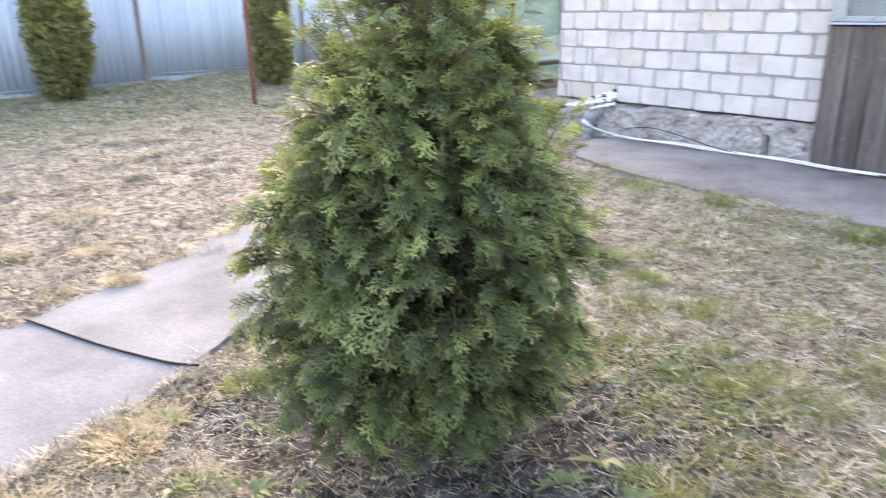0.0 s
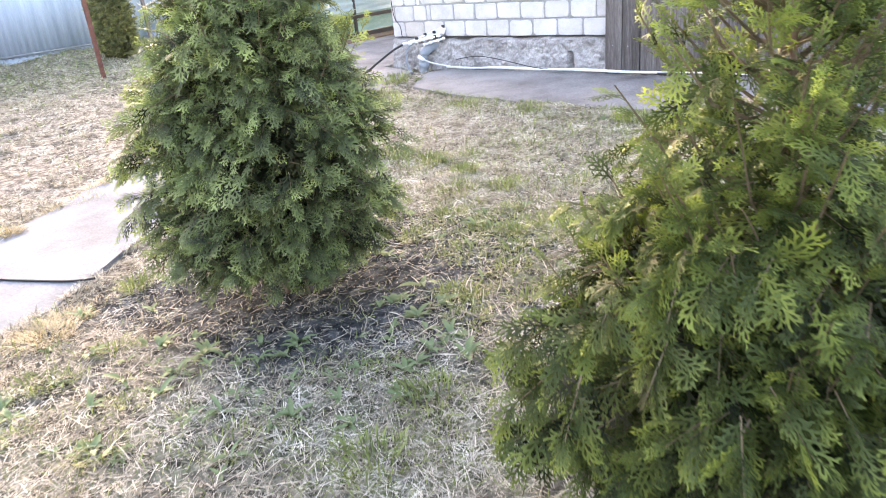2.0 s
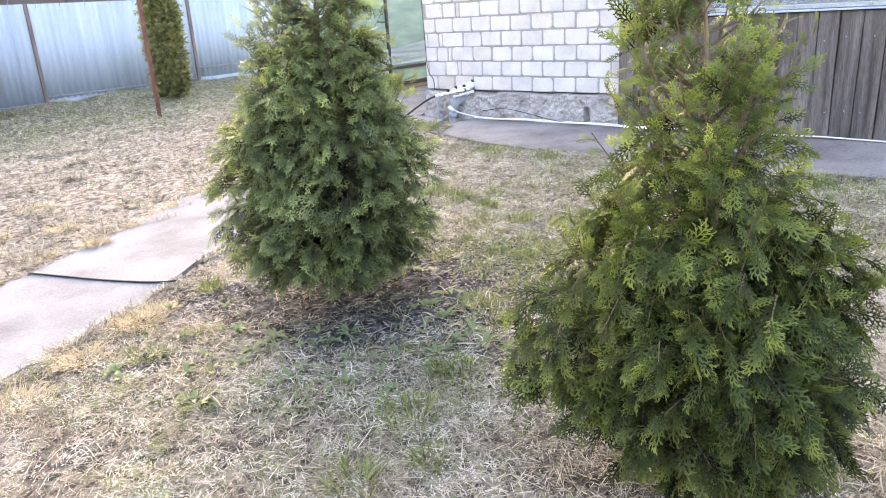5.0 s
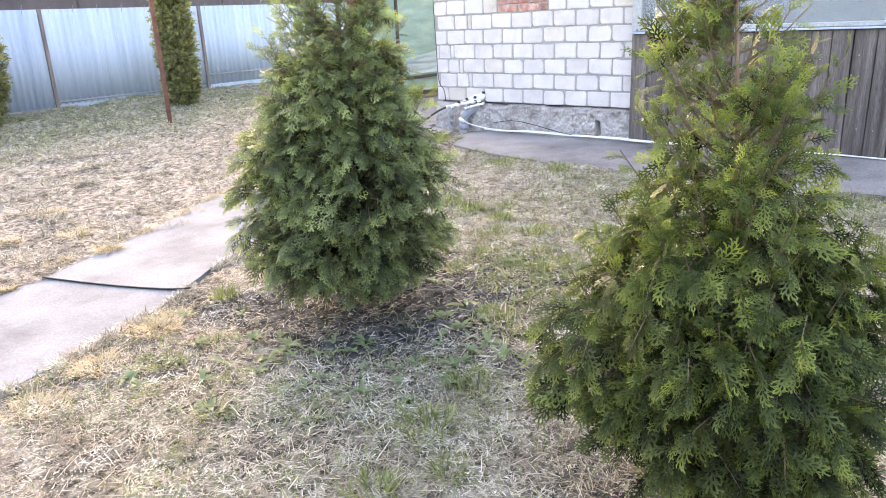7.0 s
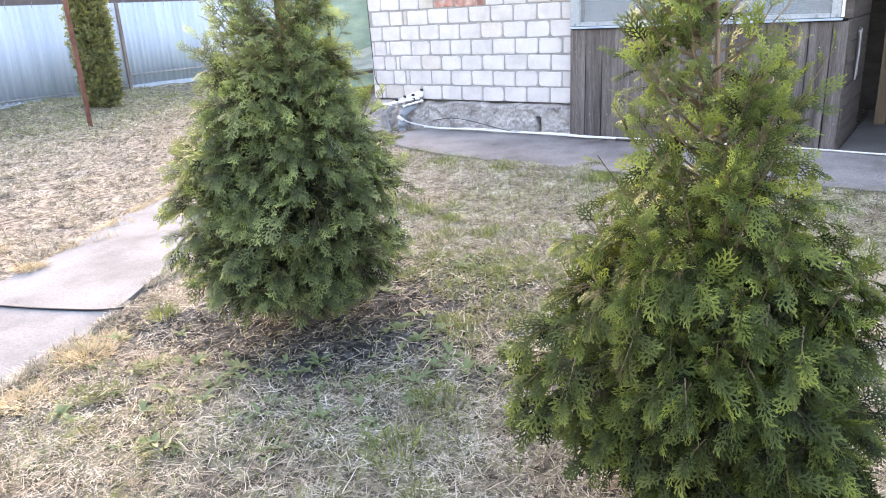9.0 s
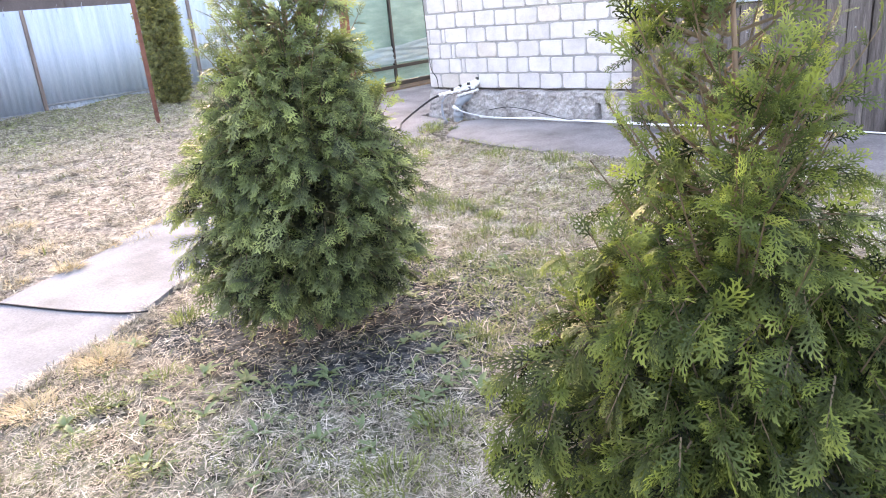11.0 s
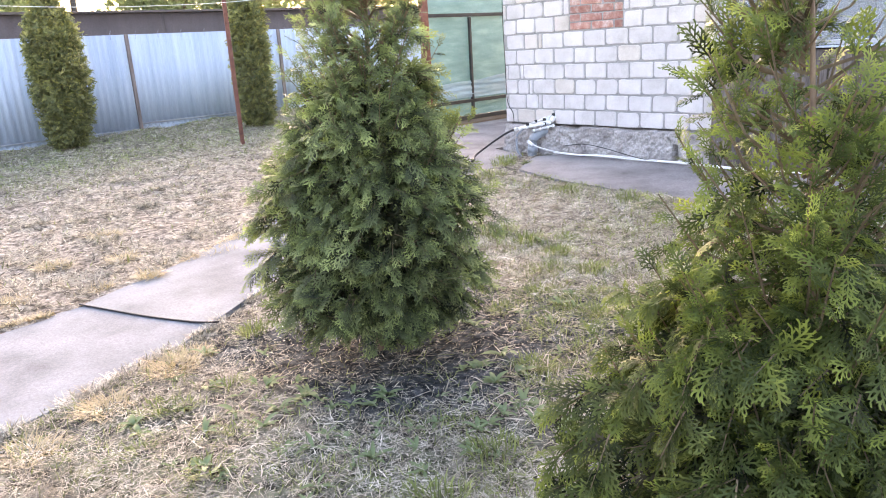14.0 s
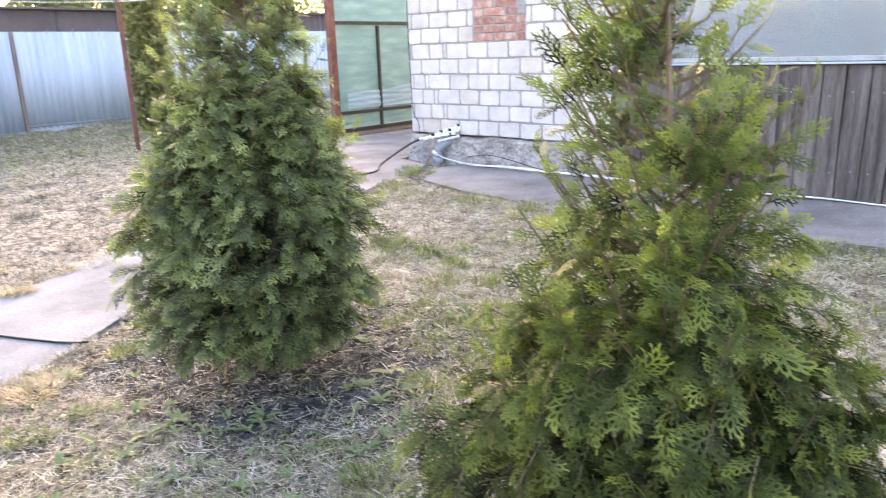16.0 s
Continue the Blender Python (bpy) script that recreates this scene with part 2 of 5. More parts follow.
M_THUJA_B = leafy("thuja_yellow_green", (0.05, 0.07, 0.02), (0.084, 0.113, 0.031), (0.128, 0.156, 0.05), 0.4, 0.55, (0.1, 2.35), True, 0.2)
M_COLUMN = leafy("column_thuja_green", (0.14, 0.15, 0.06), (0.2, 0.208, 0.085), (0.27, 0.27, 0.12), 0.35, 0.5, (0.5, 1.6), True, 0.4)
M_STRAW = leafy("dry_straw", (0.36, 0.3, 0.215), (0.56, 0.5, 0.405), (0.76, 0.71, 0.62), 0.1, 0.7, (0.25, 1.2))
M_LAWN = leafy("dry_lawn", (0.3, 0.26, 0.19), (0.42, 0.375, 0.295), (0.54, 0.495, 0.41), 0.1, 0.7, (0.35, 1.25))
M_GRASS = leafy("green_grass", (0.14, 0.17, 0.05), (0.23, 0.265, 0.09), (0.36, 0.38, 0.17), 0.25, spread=(0.5, 1.3))
M_WEED = leafy("weed_leaf", (0.13, 0.175, 0.085), (0.19, 0.245, 0.12), (0.27, 0.33, 0.17), 0.25)
# inner fill darker than the outer leaf: crown shade put into its colour
M_INNER_SHADE = leafy("shade_inner_foliage", (0.03, 0.036, 0.016), (0.05, 0.056, 0.024), (0.08, 0.075, 0.034), 0.1, 0.7, (0.5, 1.1), True)
M_TUFT = leafy("golden_dry_tuft", (0.36, 0.28, 0.16), (0.47, 0.38, 0.24), (0.56, 0.47, 0.33), 0.15, 0.7)
# brown needles, coloured darker for the shade under the thuja
M_LITTER = leafy("shaded_brown_litter", (0.018, 0.013, 0.012), (0.036, 0.022, 0.018), (0.09, 0.05, 0.036), 0.05, 0.8)


def green_film(name):
    """Translucent green netting film with wrinkles."""
    m, nt, b = material(name, 0.35, 0, 0.5)
    vec = coords(nt, (1, 0.5, 2))
    w = noise_tex(nt, vec, 5, 4)
    fine = noise_tex(nt, coords(nt, (1, 2, 40)), 8, 2)
    col = ramp(nt, w, [(0.3, (0.1, 0.21, 0.21)), (0.55, (0.14, 0.27, 0.268)), (0.75, (0.21, 0.35, 0.355))])
    nt.links.new(col, b.inputs["Base Color"])
    bump(nt, b, fine, 0.5, 0.008)
    tr = nt.nodes.new("ShaderNodeBsdfTranslucent")
    nt.links.new(col, tr.inputs["Color"])
    ms = nt.nodes.new("ShaderNodeMixShader")
    ms.inputs[0].default_value = 0.12
    nt.links.new(b.outputs[0], ms.inputs[1])
    nt.links.new(tr.outputs[0], ms.inputs[2])
    nt.links.new(ms.outputs[0], nt.nodes["Material Output"].inputs["Surface"])
    return m


M_FILM = green_film("green_film")
M_GLASS, _nt, _b = material("window_glass", 0.06, 0, 0.6)
_b.inputs["Base Color"].default_value = (0.8, 0.86, 0.9, 1)
_b.inputs["Transmission Weight"].default_value = 0.85


def ground_material():
    m, nt, b = material("mown_ground", 1.0, 0, 0.0)
    vec = coords(nt)
    big = noise_tex(nt, vec, 1.1, 5, 0.65)
    mid = noise_tex(nt, vec, 7, 5, 0.7)
    fine = noise_tex(nt, vec, 55, 4, 0.75)
    a_soil = nt.nodes.new("ShaderNodeAttribute")
    a_soil.attribute_name = "soil"
    a_green = nt.nodes.new("ShaderNodeAttribute")
    a_green.attribute_name = "green"
    straw = ramp(nt, fine, [(0.25, (0.135, 0.112, 0.087)), (0.5, (0.36, 0.317, 0.262)), (0.75, (0.62, 0.57, 0.49))])
    soil = ramp(nt, fine, [(0.3, (0.048, 0.052, 0.055)), (0.6, (0.105, 0.112, 0.117)), (0.8, (0.23, 0.233, 0.228))])
    green = ramp(nt, fine, [(0.3, (0.09, 0.12, 0.04)), (0.7, (0.24, 0.27, 0.12))])
    f1 = nt.nodes.new("ShaderNodeMath")
    f1.operation = 'MULTIPLY'
    nt.links.new(a_green.outputs["Fac"], f1.inputs[0])
    nt.links.new(ramp(nt, mid, [(0.35, (0, 0, 0)), (0.65, (1, 1, 1))]), f1.inputs[1])
    col = mix(nt, f1.outputs[0], straw, green)
    f2 = nt.nodes.new("ShaderNodeMath")
    f2.operation = 'MULTIPLY'
    nt.links.new(a_soil.outputs["Fac"], f2.inputs[0])
    nt.links.new(ramp(nt, mid, [(0.3, (0.93,) * 3), (0.6, (1, 1, 1))]), f2.inputs[1])
    col = mix(nt, f2.outputs[0], col, soil)
    tuftm = noise_tex(nt, vec, 19, 3, 0.6)
    col = mix(nt, 1.0, col, ramp(nt, tuftm, [(0.38, (0.36,) * 3), (0.62, (1.2,) * 3)]), 'MULTIPLY')
    col = mix(nt, 1.0, col, ramp(nt, mid, [(0.36, (0.6,) * 3), (0.58, (1.12,) * 3)]), 'MULTIPLY')
    blot = ramp(nt, big, [(0.3, (0.8,) * 3), (0.7, (1.1,) * 3)])
    col = mix(nt, 1.0, col, blot, 'MULTIPLY')
    nt.links.new(col, b.inputs["Base Color"])
    bump(nt, b, fine, 0.9, 0.02)
    return m


M_GROUND = ground_material()

# ---- ground ----
TREE_A, TREE_B = (2.92, -4.02), (4.85, -4.37)


def soil_zone(x, y):
    """Bare earth round the two shrubs, and in scattered patches."""
    x, y = np.asarray(x, float), np.asarray(y, float)
    ra = np.hypot(x - TREE_A[0] - 0.14, y - TREE_A[1] - 0.08) + 0.3 * (vnoise(x, y, 3, 71) - 0.5)
    rb = np.hypot(x - TREE_B[0], y - TREE_B[1]) + 0.2 * (vnoise(x, y, 3, 72) - 0.5)
    e = 1.5 * np.exp(-(ra / 0.68) ** 4) + 1.6 * np.exp(-(ra / 0.5) ** 4) + 0.9 * np.exp(-(rb / 0.55) ** 4)
    e += 1.3 * np.exp(-(((x - 3.5) / 0.6) ** 2 + ((y + 3.5) / 0.7) ** 2)) * np.clip(2.4 * vnoise(x, y, 5, 77) - 0.5, 0, 1)
    e += 0.8 * np.exp(-(((x - 2.85) / 0.45) ** 2 + ((y + 5.15) / 0.5) ** 2)) * np.clip(2.4 * vnoise(x, y, 6, 78) - 0.5, 0, 1)
    e += 0.32 * np.clip(vnoise(x, y, 2.3, 5) - 0.55, 0, 1) * 3 * (x > 1.5)
    e += 1.1 * np.exp(-(((x - 2.38) / 0.3) ** 2 + ((y + 4.42) / 0.28) ** 2)) * np.clip(2.2 * vnoise(x, y, 6, 79) - 0.25, 0, 1)
    return np.clip(e * (0.6 + 0.8 * vnoise(x, y, 5, 9)), 0, 1)


def green_zone(x, y):
    x, y = np.asarray(x, float), np.asarray(y, float)
    far = np.clip((-x - 2.4) / 2.0, 0, 1)
    g = 0.75 * far + np.clip(vnoise(x, y, 1.6, 11) - 0.45, 0, 1) * np.where(y > -3, 1.3, 2.3) * (x > 1.6)
    g += 0.4 * np.exp(-((y + 1.35) / 0.22) ** 2) * (x > 0.8)
    g += 0.6 * np.exp(-(((x - 2.7) / 0.6) ** 2 + ((y + 2.75) / 0.45) ** 2))
    g += 0.9 * np.exp(-(((x - 3.55) / 0.6) ** 2 + ((y + 3.7) / 0.7) ** 2))
    return np.clip(g * (0.5 + vnoise(x, y, 3.7, 13)), 0, 1)


# hard surfaces in plan, counter-clockwise corners
PATH_NEAR = [(1.75, -8.95), (3.1, -8.95), (2.42, -5.6), (2.27, -5.02), (2.14, -4.62), (2.04, -4.36), (1.6, -4.53), (1.13, -4.70), (1.06, -5.3)]
PATH_FAR = [(1.12, -4.72), (1.6, -4.56), (2.03, -4.39), (1.86, -4.1), (1.62, -3.5), (1.3, -2.6), (0.2, -2.6), (0.5, -3.4), (0.84, -4.0)]
PATH_REST = [(0.18, -2.57), (1.28, -2.57), (0.72, -1.3), (0.6, -0.75), (0.42, -0.25), (-0.08, -0.1), (-0.08, 4.4), (-2.3, 4.4), (-2.3, 0.4), (-0.6, -1.2)]
SLAB = [(0.72, -0.52), (0.9, -0.82), (1.25, -0.95), (1.7, -1.05), (2.3, -1.12), (3.06, -1.13), (2.96, -0.125), (2.36, -0.12), (2.36, -0.02), (0.75, -0.03), (0.62, -0.25)]
SLAB_EAST = [(3.07, -1.19), (3.9, -1.12), (5.2, -1.08), (9, -1.05), (9, -0.13), (4.53, -0.13), (2.97, -0.125)]
HARD = [PATH_NEAR, PATH_FAR, PATH_REST, SLAB, SLAB_EAST]


def inside(x, y, poly):
    x, y = np.asarray(x, float), np.asarray(y, float)
    hit = np.zeros(x.shape, bool)
    n = len(poly)
    for k in range(n):
        (x0, y0), (x1, y1) = poly[k], poly[(k + 1) % n]
        if y0 == y1:
            continue
        cond = ((y0 > y) != (y1 > y)) & (x < (x1 - x0) * (y - y0) / (y1 - y0) + x0)
        hit ^= cond
    return hit


def on_hard(x, y):
    out = np.zeros(np.shape(x), bool)
    for p in HARD:
        out |= inside(x, y, p)
    out |= (np.asarray(y) > -0.02) & (np.asarray(x) > -0.1)
    return out


def build_ground():
    ax = np.unique(np.round(np.concatenate([[-900, -400, -150, -60, -30, -20, -15, -12], np.arange(-10, 8.01, 0.09), [9, 11, 15, 25, 60, 150, 400, 900]]), 4))
    ay = np.unique(np.round(np.concatenate([[-900, -400, -150, -60, -30, -20, -14, -11], np.arange(-9, 4.01, 0.09), [5, 6.5, 8, 12, 20, 40, 100, 300, 900]]), 4))
    gx, gy = np.meshgrid(ax, ay, indexing="ij")
    z = ground_z(gx, gy)
    deep = np.ones(gx.shape, bool)
    for dx, dy in ((0.1, 0), (-0.1, 0), (0, 0.1), (0, -0.1), (0, 0)):
        deep &= on_hard(gx + dx, gy + dy)
    z = np.where(deep, z - 0.04, z)
    v = np.stack([gx, gy, z], -1).reshape(-1, 3)
    n, m = len(ax), len(ay)
    i, j = np.meshgrid(np.arange(n - 1), np.arange(m - 1), indexing="ij")
    a = (i * m + j).ravel()
    q = np.stack([a, a + m, a + m + 1, a + 1], -1)
    me = np_mesh("ground", v, q, True)
    for name, f in (("soil", soil_zone), ("green", green_zone)):
        at = me.attributes.new(name, 'FLOAT', 'POINT')
        at.data.foreach_set("value", f(v[:, 0], v[:, 1]).astype(np.float32))
    tagged(part("ground", me, M_GROUND), "mown garden ground of dry straw, bare earth and sparse green grass", "ground", "", "structure")


build_ground()


def slab(name, poly, thick, lift, mat, label, rough=0.004, tilt=None):
    """A poured slab that follows the land: worn rounded rim, slightly uneven top."""
    bm = bmesh.new()
    pts = []
    n = len(poly)
    for k in range(n):                       # finer rim with small waves
        a, b = Vector(poly[k]), Vector(poly[(k + 1) % n])
        m = max(1, int((b - a).length / 0.12))
        for s in range(m):
            p = a.lerp(b, s / m)
            w = 0.012 * (float(vnoise(p.x, p.y, 6, 21)) - 0.5)
            pts.append((p.x + w, p.y + w))
    top = [bm.verts.new((x, y, 0)) for x, y in pts]
    f = bm.faces.new(top)
    if f.normal.z < 0:
        f.normal_flip()
    for v in bm.verts:
        x, y = v.co.x, v.co.y
        v.co.z = float(level(x, y)) + lift + rough * 2 * (float(vnoise(x, y, 2.2, 4)) - 0.5) + (tilt(x, y) if tilt else 0)
    r = bmesh.ops.inset_region(bm, faces=[f], thickness=0.012, depth=0.006)
    rim = [e for e in bm.edges if e.is_boundary]
    ex = bmesh.ops.extrude_edge_only(bm, edges=rim)
    for v in [g for g in ex["geom"] if isinstance(g, bmesh.types.BMVert)]:
        v.co.z -= thick
    bmesh.ops.triangulate(bm, faces=[g for g in bm.faces if len(g.verts) > 4])
    bmesh.ops.recalc_face_normals(bm, faces=bm.faces)
    ob = part(name, bm, mat)
    return tagged(ob, label, "paving", "", "structure")


slab("path_slab", PATH_NEAR, 0.09, 0.005, M_PATH, "pale worn concrete garden path slab", 0.004)
slab("path_slab", PATH_FAR, 0.1, 0.014, M_PATH, "pale concrete path slab, its edge lifted above the next", 0.004)
# dark strip added for the shaded gap below the lifted slab edge
edge = smooth_line([(1.10, -4.73), (1.35, -4.65), (1.62, -4.56), (1.85, -4.468), (1.97, -4.415), (2.06, -4.36)], 5)
strip = tube_mesh("edge_shade_strip", [(p.x, p.y, float(level(p.x, p.y)) + 0.013 + 0.01 * (k / 25) ** 4) for k, p in enumerate(edge)], 0.005, 6)
tagged(part("edge_shade_strip", strip, M_HOSE), "dark strip standing in for the shaded gap at the path joint", "strip")
slab("path_slab", PATH_REST, 0.09, 0.015, M_SLAB, "grey concrete path slab leading to the gate", 0.006)
slab("paving", SLAB_EAST, 0.1, 0.024, M_SLAB, "grey concrete apron slab with a raised dark front edge", 0.008)
crack_line = [(3.28, -0.13), (3.33, -0.32), (3.27, -0.48), (3.34, -0.66), (3.31, -0.85)]
crack_mesh = tube_mesh("crack", [(x, y, float(level(x, y)) + 0.030 + 0.016 * (float(vnoise(x, y, 2.2, 4)) - 0.5)) for x, y in crack_line], [0.0035, 0.003, 0.0035, 0.003, 0.001], 6)
slab("paving", SLAB, 0.1, 0.01, M_SLAB, "dark grey concrete apron along the house", 0.008)
tagged(part("crack", crack_mesh, M_HOSE), "dark open crack across the concrete apron", "crack", "", "structure")

# ---- house ----
WALL_Z, COURSE, PITCH, WALL_TOP = 0.49, 0.148, 0.2447, 2.71
WALL_W = 2.345


def build_house():
    rng = random.Random(3)
    # wall core: its face is the mortar, 9 mm behind the blocks
    bm = bmesh.new()
    box(bm, 0.004, WALL_W, 0.011, 0.30, WALL_Z + 0.007, WALL_TOP)
    wall = tagged(part("wall_front", bm, M_MORTAR), "white silicate block house wall with grey mortar joints", "wall", "", "structure")
    bm = bmesh.new()
    box(bm, 0.004, 0.3, 0.303, 7.0, WALL_Z - 0.01, WALL_TOP)
    tagged(part("wall_side", bm, M_MORTAR), "grey rendered side wall of the house", "wall", "", "structure")
    bm = bmesh.new()
    box(bm, 0.303, 9.0, 2.6, 2.8, 0.15, WALL_TOP)
    tagged(part("wall_back", bm, M_DARKWOOD), "dark wooden wall inside the porch", "wall", "", "structure")
    bm = bmesh.new()
    box(bm, 5.9, 6.1, 0.0, 2.59, 0.1, WALL_TOP)
    tagged(part("wall_east", bm, M_MORTAR), "plain wall beyond the porch", "wall", "", "structure")
    bm = bmesh.new()
    box(bm, -0.35, 9.0, -0.5, 7.3, WALL_TOP + 0.005, WALL_TOP + 0.13)
    tagged(part("roof", bm, M_BROWN), "dark roof edge of the house", "roof", "", "structure")
    bm = bmesh.new()
    box(bm, 0.31, 5.89, 0.31, 2.59, WALL_TOP - 0.06, WALL_TOP - 0.002)
    tagged(part("ceiling", bm, M_DARKWOOD), "dark boarded porch ceiling", "ceiling", "", "structure")
    # blocks
    pool = {}

    def block(length, variant):
        key = (round(length, 2), variant)
        if key not in pool:
            r2 = random.Random(variant * 31 + int(length * 100))
            rim = []                           # worn outline with rounded corners and ragged edges
            for sx, sz in ((-1, -1), (1, -1), (1, 1), (-1, 1)):
                rr = min(length * 0.3, r2.choice((0.008, 0.012, 0.016, 0.02, 0.034)))
                cx, cz = sx * (length / 2 - rr), sz * (0.0675 - rr)
                start = math.atan2(sz, sx) - math.pi / 4
                for k in range(4):
                    t = start + math.pi / 2 * k / 3
                    rim.append((cx + rr * math.cos(t) + r2.uniform(-0.002, 0.002), cz + rr * math.sin(t) + r2.uniform(-0.002, 0.002)))
                if length > 0.1 and sx == sz:
                    rim += [(-sx * length * (f - 0.5), sz * 0.0675 + r2.uniform(-0.0035, 0.003)) for f in (0.15, 0.5, 0.82)] if sz > 0 else [(-sx * length * (f - 0.5), sz * 0.0675 + r2.uniform(-0.003, 0.0035)) for f in (0.18, 0.5, 0.82)]
            n = len(rim)
            v = [(x, 0.06, z) for x, z in rim] + [(x, -0.052, z) for x, z in rim] + [(x * (1 - 0.012 / length), -0.06 + r2.uniform(-0.001, 0.002), z * 0.93) for x, z in rim]
            me = bpy.data.meshes.new("block")
            q = []
            for lay in (0, n):
                q += [(lay + k, lay + (k + 1) % n, lay + n + (k + 1) % n, lay + n + k) for k in range(n)]
            me.from_pydata(v, [], q + [tuple(range(2 * n, 3 * n))])
            me.update()
            me.materials.append(M_BLOCK if variant < 7 else M_BLOCK_TAN)
            pool[key] = me
        return pool[key]

    rows = int((WALL_TOP - WALL_Z) / COURSE)
    for r in range(rows):
        z = WALL_Z + (r + 0.5) * COURSE
        first = (1.15 if r % 2 == 0 else 1.265) - 5 * PITCH + rng.uniform(-0.012, 0.012)
        cuts = [0.0] + [first + k * PITCH for k in range(11)] + [WALL_W]
        chip = {1: 0.45, 2: 0.33, 3: 0.21, 5: 0.46, 9: 1.9, 11: 0.4}.get(r)   # narrow closers between full blocks
        if chip:
            cuts = [c for c in cuts if c in (0.0, WALL_W) or not chip - 0.07 < c < chip + 0.12] + [chip, chip + 0.052]
        cuts = sorted(c for c in cuts if 0 <= c <= WALL_W)
        cuts = [c for k, c in enumerate(cuts) if k == 0 or c - cuts[k - 1] > 0.035]
        for a, b in zip(cuts, cuts[1:]):
            spans = [(a, b)]
            if 6 <= r < 10:                    # the patch of red brick
                spans = []
                if a < 0.852:
                    spans.append((a, min(b, 0.852)))
                if b > 1.452:
                    spans.append((max(a, 1.452), b))
            for p, q in spans:
                if q - p < 0.04:
                    continue
                g = 0.012
                part("block", block(round(q - p - g, 2), rng.randrange(8)), None, wall, m=pose((p + q) / 2, 0.0625 + rng.uniform(-0.003, 0.003), z + rng.uniform(-0.003, 0.003), rng.uniform(-0.6, 0.6), rng.uniform(-0.4, 0.4), rng.uniform(-0.5, 0.5)))
    # red bricks of a filled opening
    bp = {}
    for k in range(8):
        z = WALL_Z + 6 * COURSE + 0.004 + (k + 0.5) * 0.0735
        x = 0.857 - (0.125 if k % 2 else 0.0)
        while x < 1.45:
            a, b = max(x, 0.857), min(x + 0.245, 1.448 if k < 3 else 1.385 - 0.02 * (k % 3))
            if b - a > 0.05:
                key = (round(b - a, 2), rng.randrange(3))
                if key not in bp:
                    bb = bmesh.new()
                    w = key[0] - 0.009
                    box(bb, -w / 2, w / 2, -0.05, 0.05, -0.032, 0.032, 0.006, 1)
                    r3 = random.Random(key[1] + int(w * 100))
                    for v in bb.verts:
                        v.co += Vector((r3.uniform(-0.003, 0.003), r3.uniform(-0.003, 0.003), r3.uniform(-0.003, 0.003)))
                    me = bpy.data.meshes.new("brick")
                    bb.to_mesh(me)
                    bb.free()
                    me.materials.append(M_BRICK)
                    bp[key] = me
                part("brick", bp[key], None, wall, m=pose((a + b) / 2, 0.054 + rng.uniform(-0.004, 0.002), z, rng.uniform(-1, 1), rng.uniform(-1, 1), rng.uniform(-1, 1)))
            x += 0.25
    # smeared mortar beside the patch
    nx, nz = 16, 30
    v, q = [], []
    for i in range(nx):
        for j in range(nz):
            x = 1.372 + 0.085 * i / (nx - 1)
            z = WALL_Z + 6 * COURSE + 0.23 + 0.36 * j / (nz - 1)
            edge = min(i, nx - 1 - i, j, nz - 1 - j)
            v.append((x + 0.02 * (float(vnoise(x * 3, z, 9, 3)) - 0.5), 0.011 - (0.016 * float(vnoise(x, z, 30, 8)) if edge else 0.0), z + 0.02 * (float(vnoise(x, z * 3, 9, 4)) - 0.5)))
    for i in range(nx - 1):
        for j in range(nz - 1):
            a = i * nz + j
            q.append((a, a + nz, a + nz + 1, a + 1))
    part("mortar_smear", np_mesh("mortar_smear", np.array(v), np.array(q), True), M_MORTAR, wall, "rough grey mortar smear")

    # plinth of rough poured concrete, with a ragged lip below the blocks
    nx, nz = 260, 48
    xs, zs = np.linspace(-0.03, WALL_W + 0.02, nx), np.linspace(0.05, 0.492, nz)
    gx, gz = np.meshgrid(xs, zs, indexing="ij")
    lump = 0.035 * (vnoise(gx, gz, 4, 31) - 0.5) + 0.03 * (vnoise(gx, gz, 12, 32) - 0.5) + 0.03 * (vnoise(gx, gz, 34, 33) - 0.5) + 0.02 * (vnoise(gx, gz, 80, 34) - 0.5)
    y = -0.035 - 0.05 * (0.47 - gz) / 0.4 + lump
    top = 0.1 * np.clip(vnoise(gx, gx * 0, 5, 35) - 0.42, 0, 1) + 0.018 * vnoise(gx, gx * 0, 25, 36)
    crack = gz > (0.492 - 0.002 - top)
    y = np.where(crack, 0.2, y)
    notch = (np.abs(gx - 2.03) < 0.03) & (gz > 0.21) & (gz < 0.37)
    y = np.where(notch, 0.05, y)
    y = np.where((gx < 0.0), y + 0.06, y)
    v = np.stack([gx, y, gz], -1).reshape(-1, 3)
    i, j = np.meshgrid(np.arange(nx - 1), np.arange(nz - 1), indexing="ij")
    a = (i * nz + j).ravel()
    me = np_mesh("plinth", v, np.stack([a, a + nz, a + nz + 1, a + 1], -1), True)
    plinth = tagged(part("plinth", me, M_PLINTH), "rough crumbling concrete plinth with a ragged top edge", "plinth", "", "structure")
    bm = bmesh.new()
    box(bm, -0.03, WALL_W, 0.21, 0.3, 0.05, 0.476)
    part("plinth_core", bm, M_PLINTH, plinth)
    bm = bmesh.new()
    box(bm, -0.03, 0.3, 0.303, 7, 0.05, 0.476)
    part("plinth_side", bm, M_PLINTH, plinth)

    # ---- porch: boarded breast wall ----
    y0 = -0.1
    bm = bmesh.new()
    box(bm, 2.365, 4.50, y0 + 0.03, y0 + 0.07, 0.15, 1.13)
    porch = tagged(part("wall_porch", bm, M_DARKWOOD), "weathered grey vertical board wall of the porch", "wall", "", "structure")
    x = 2.375
    n = 0
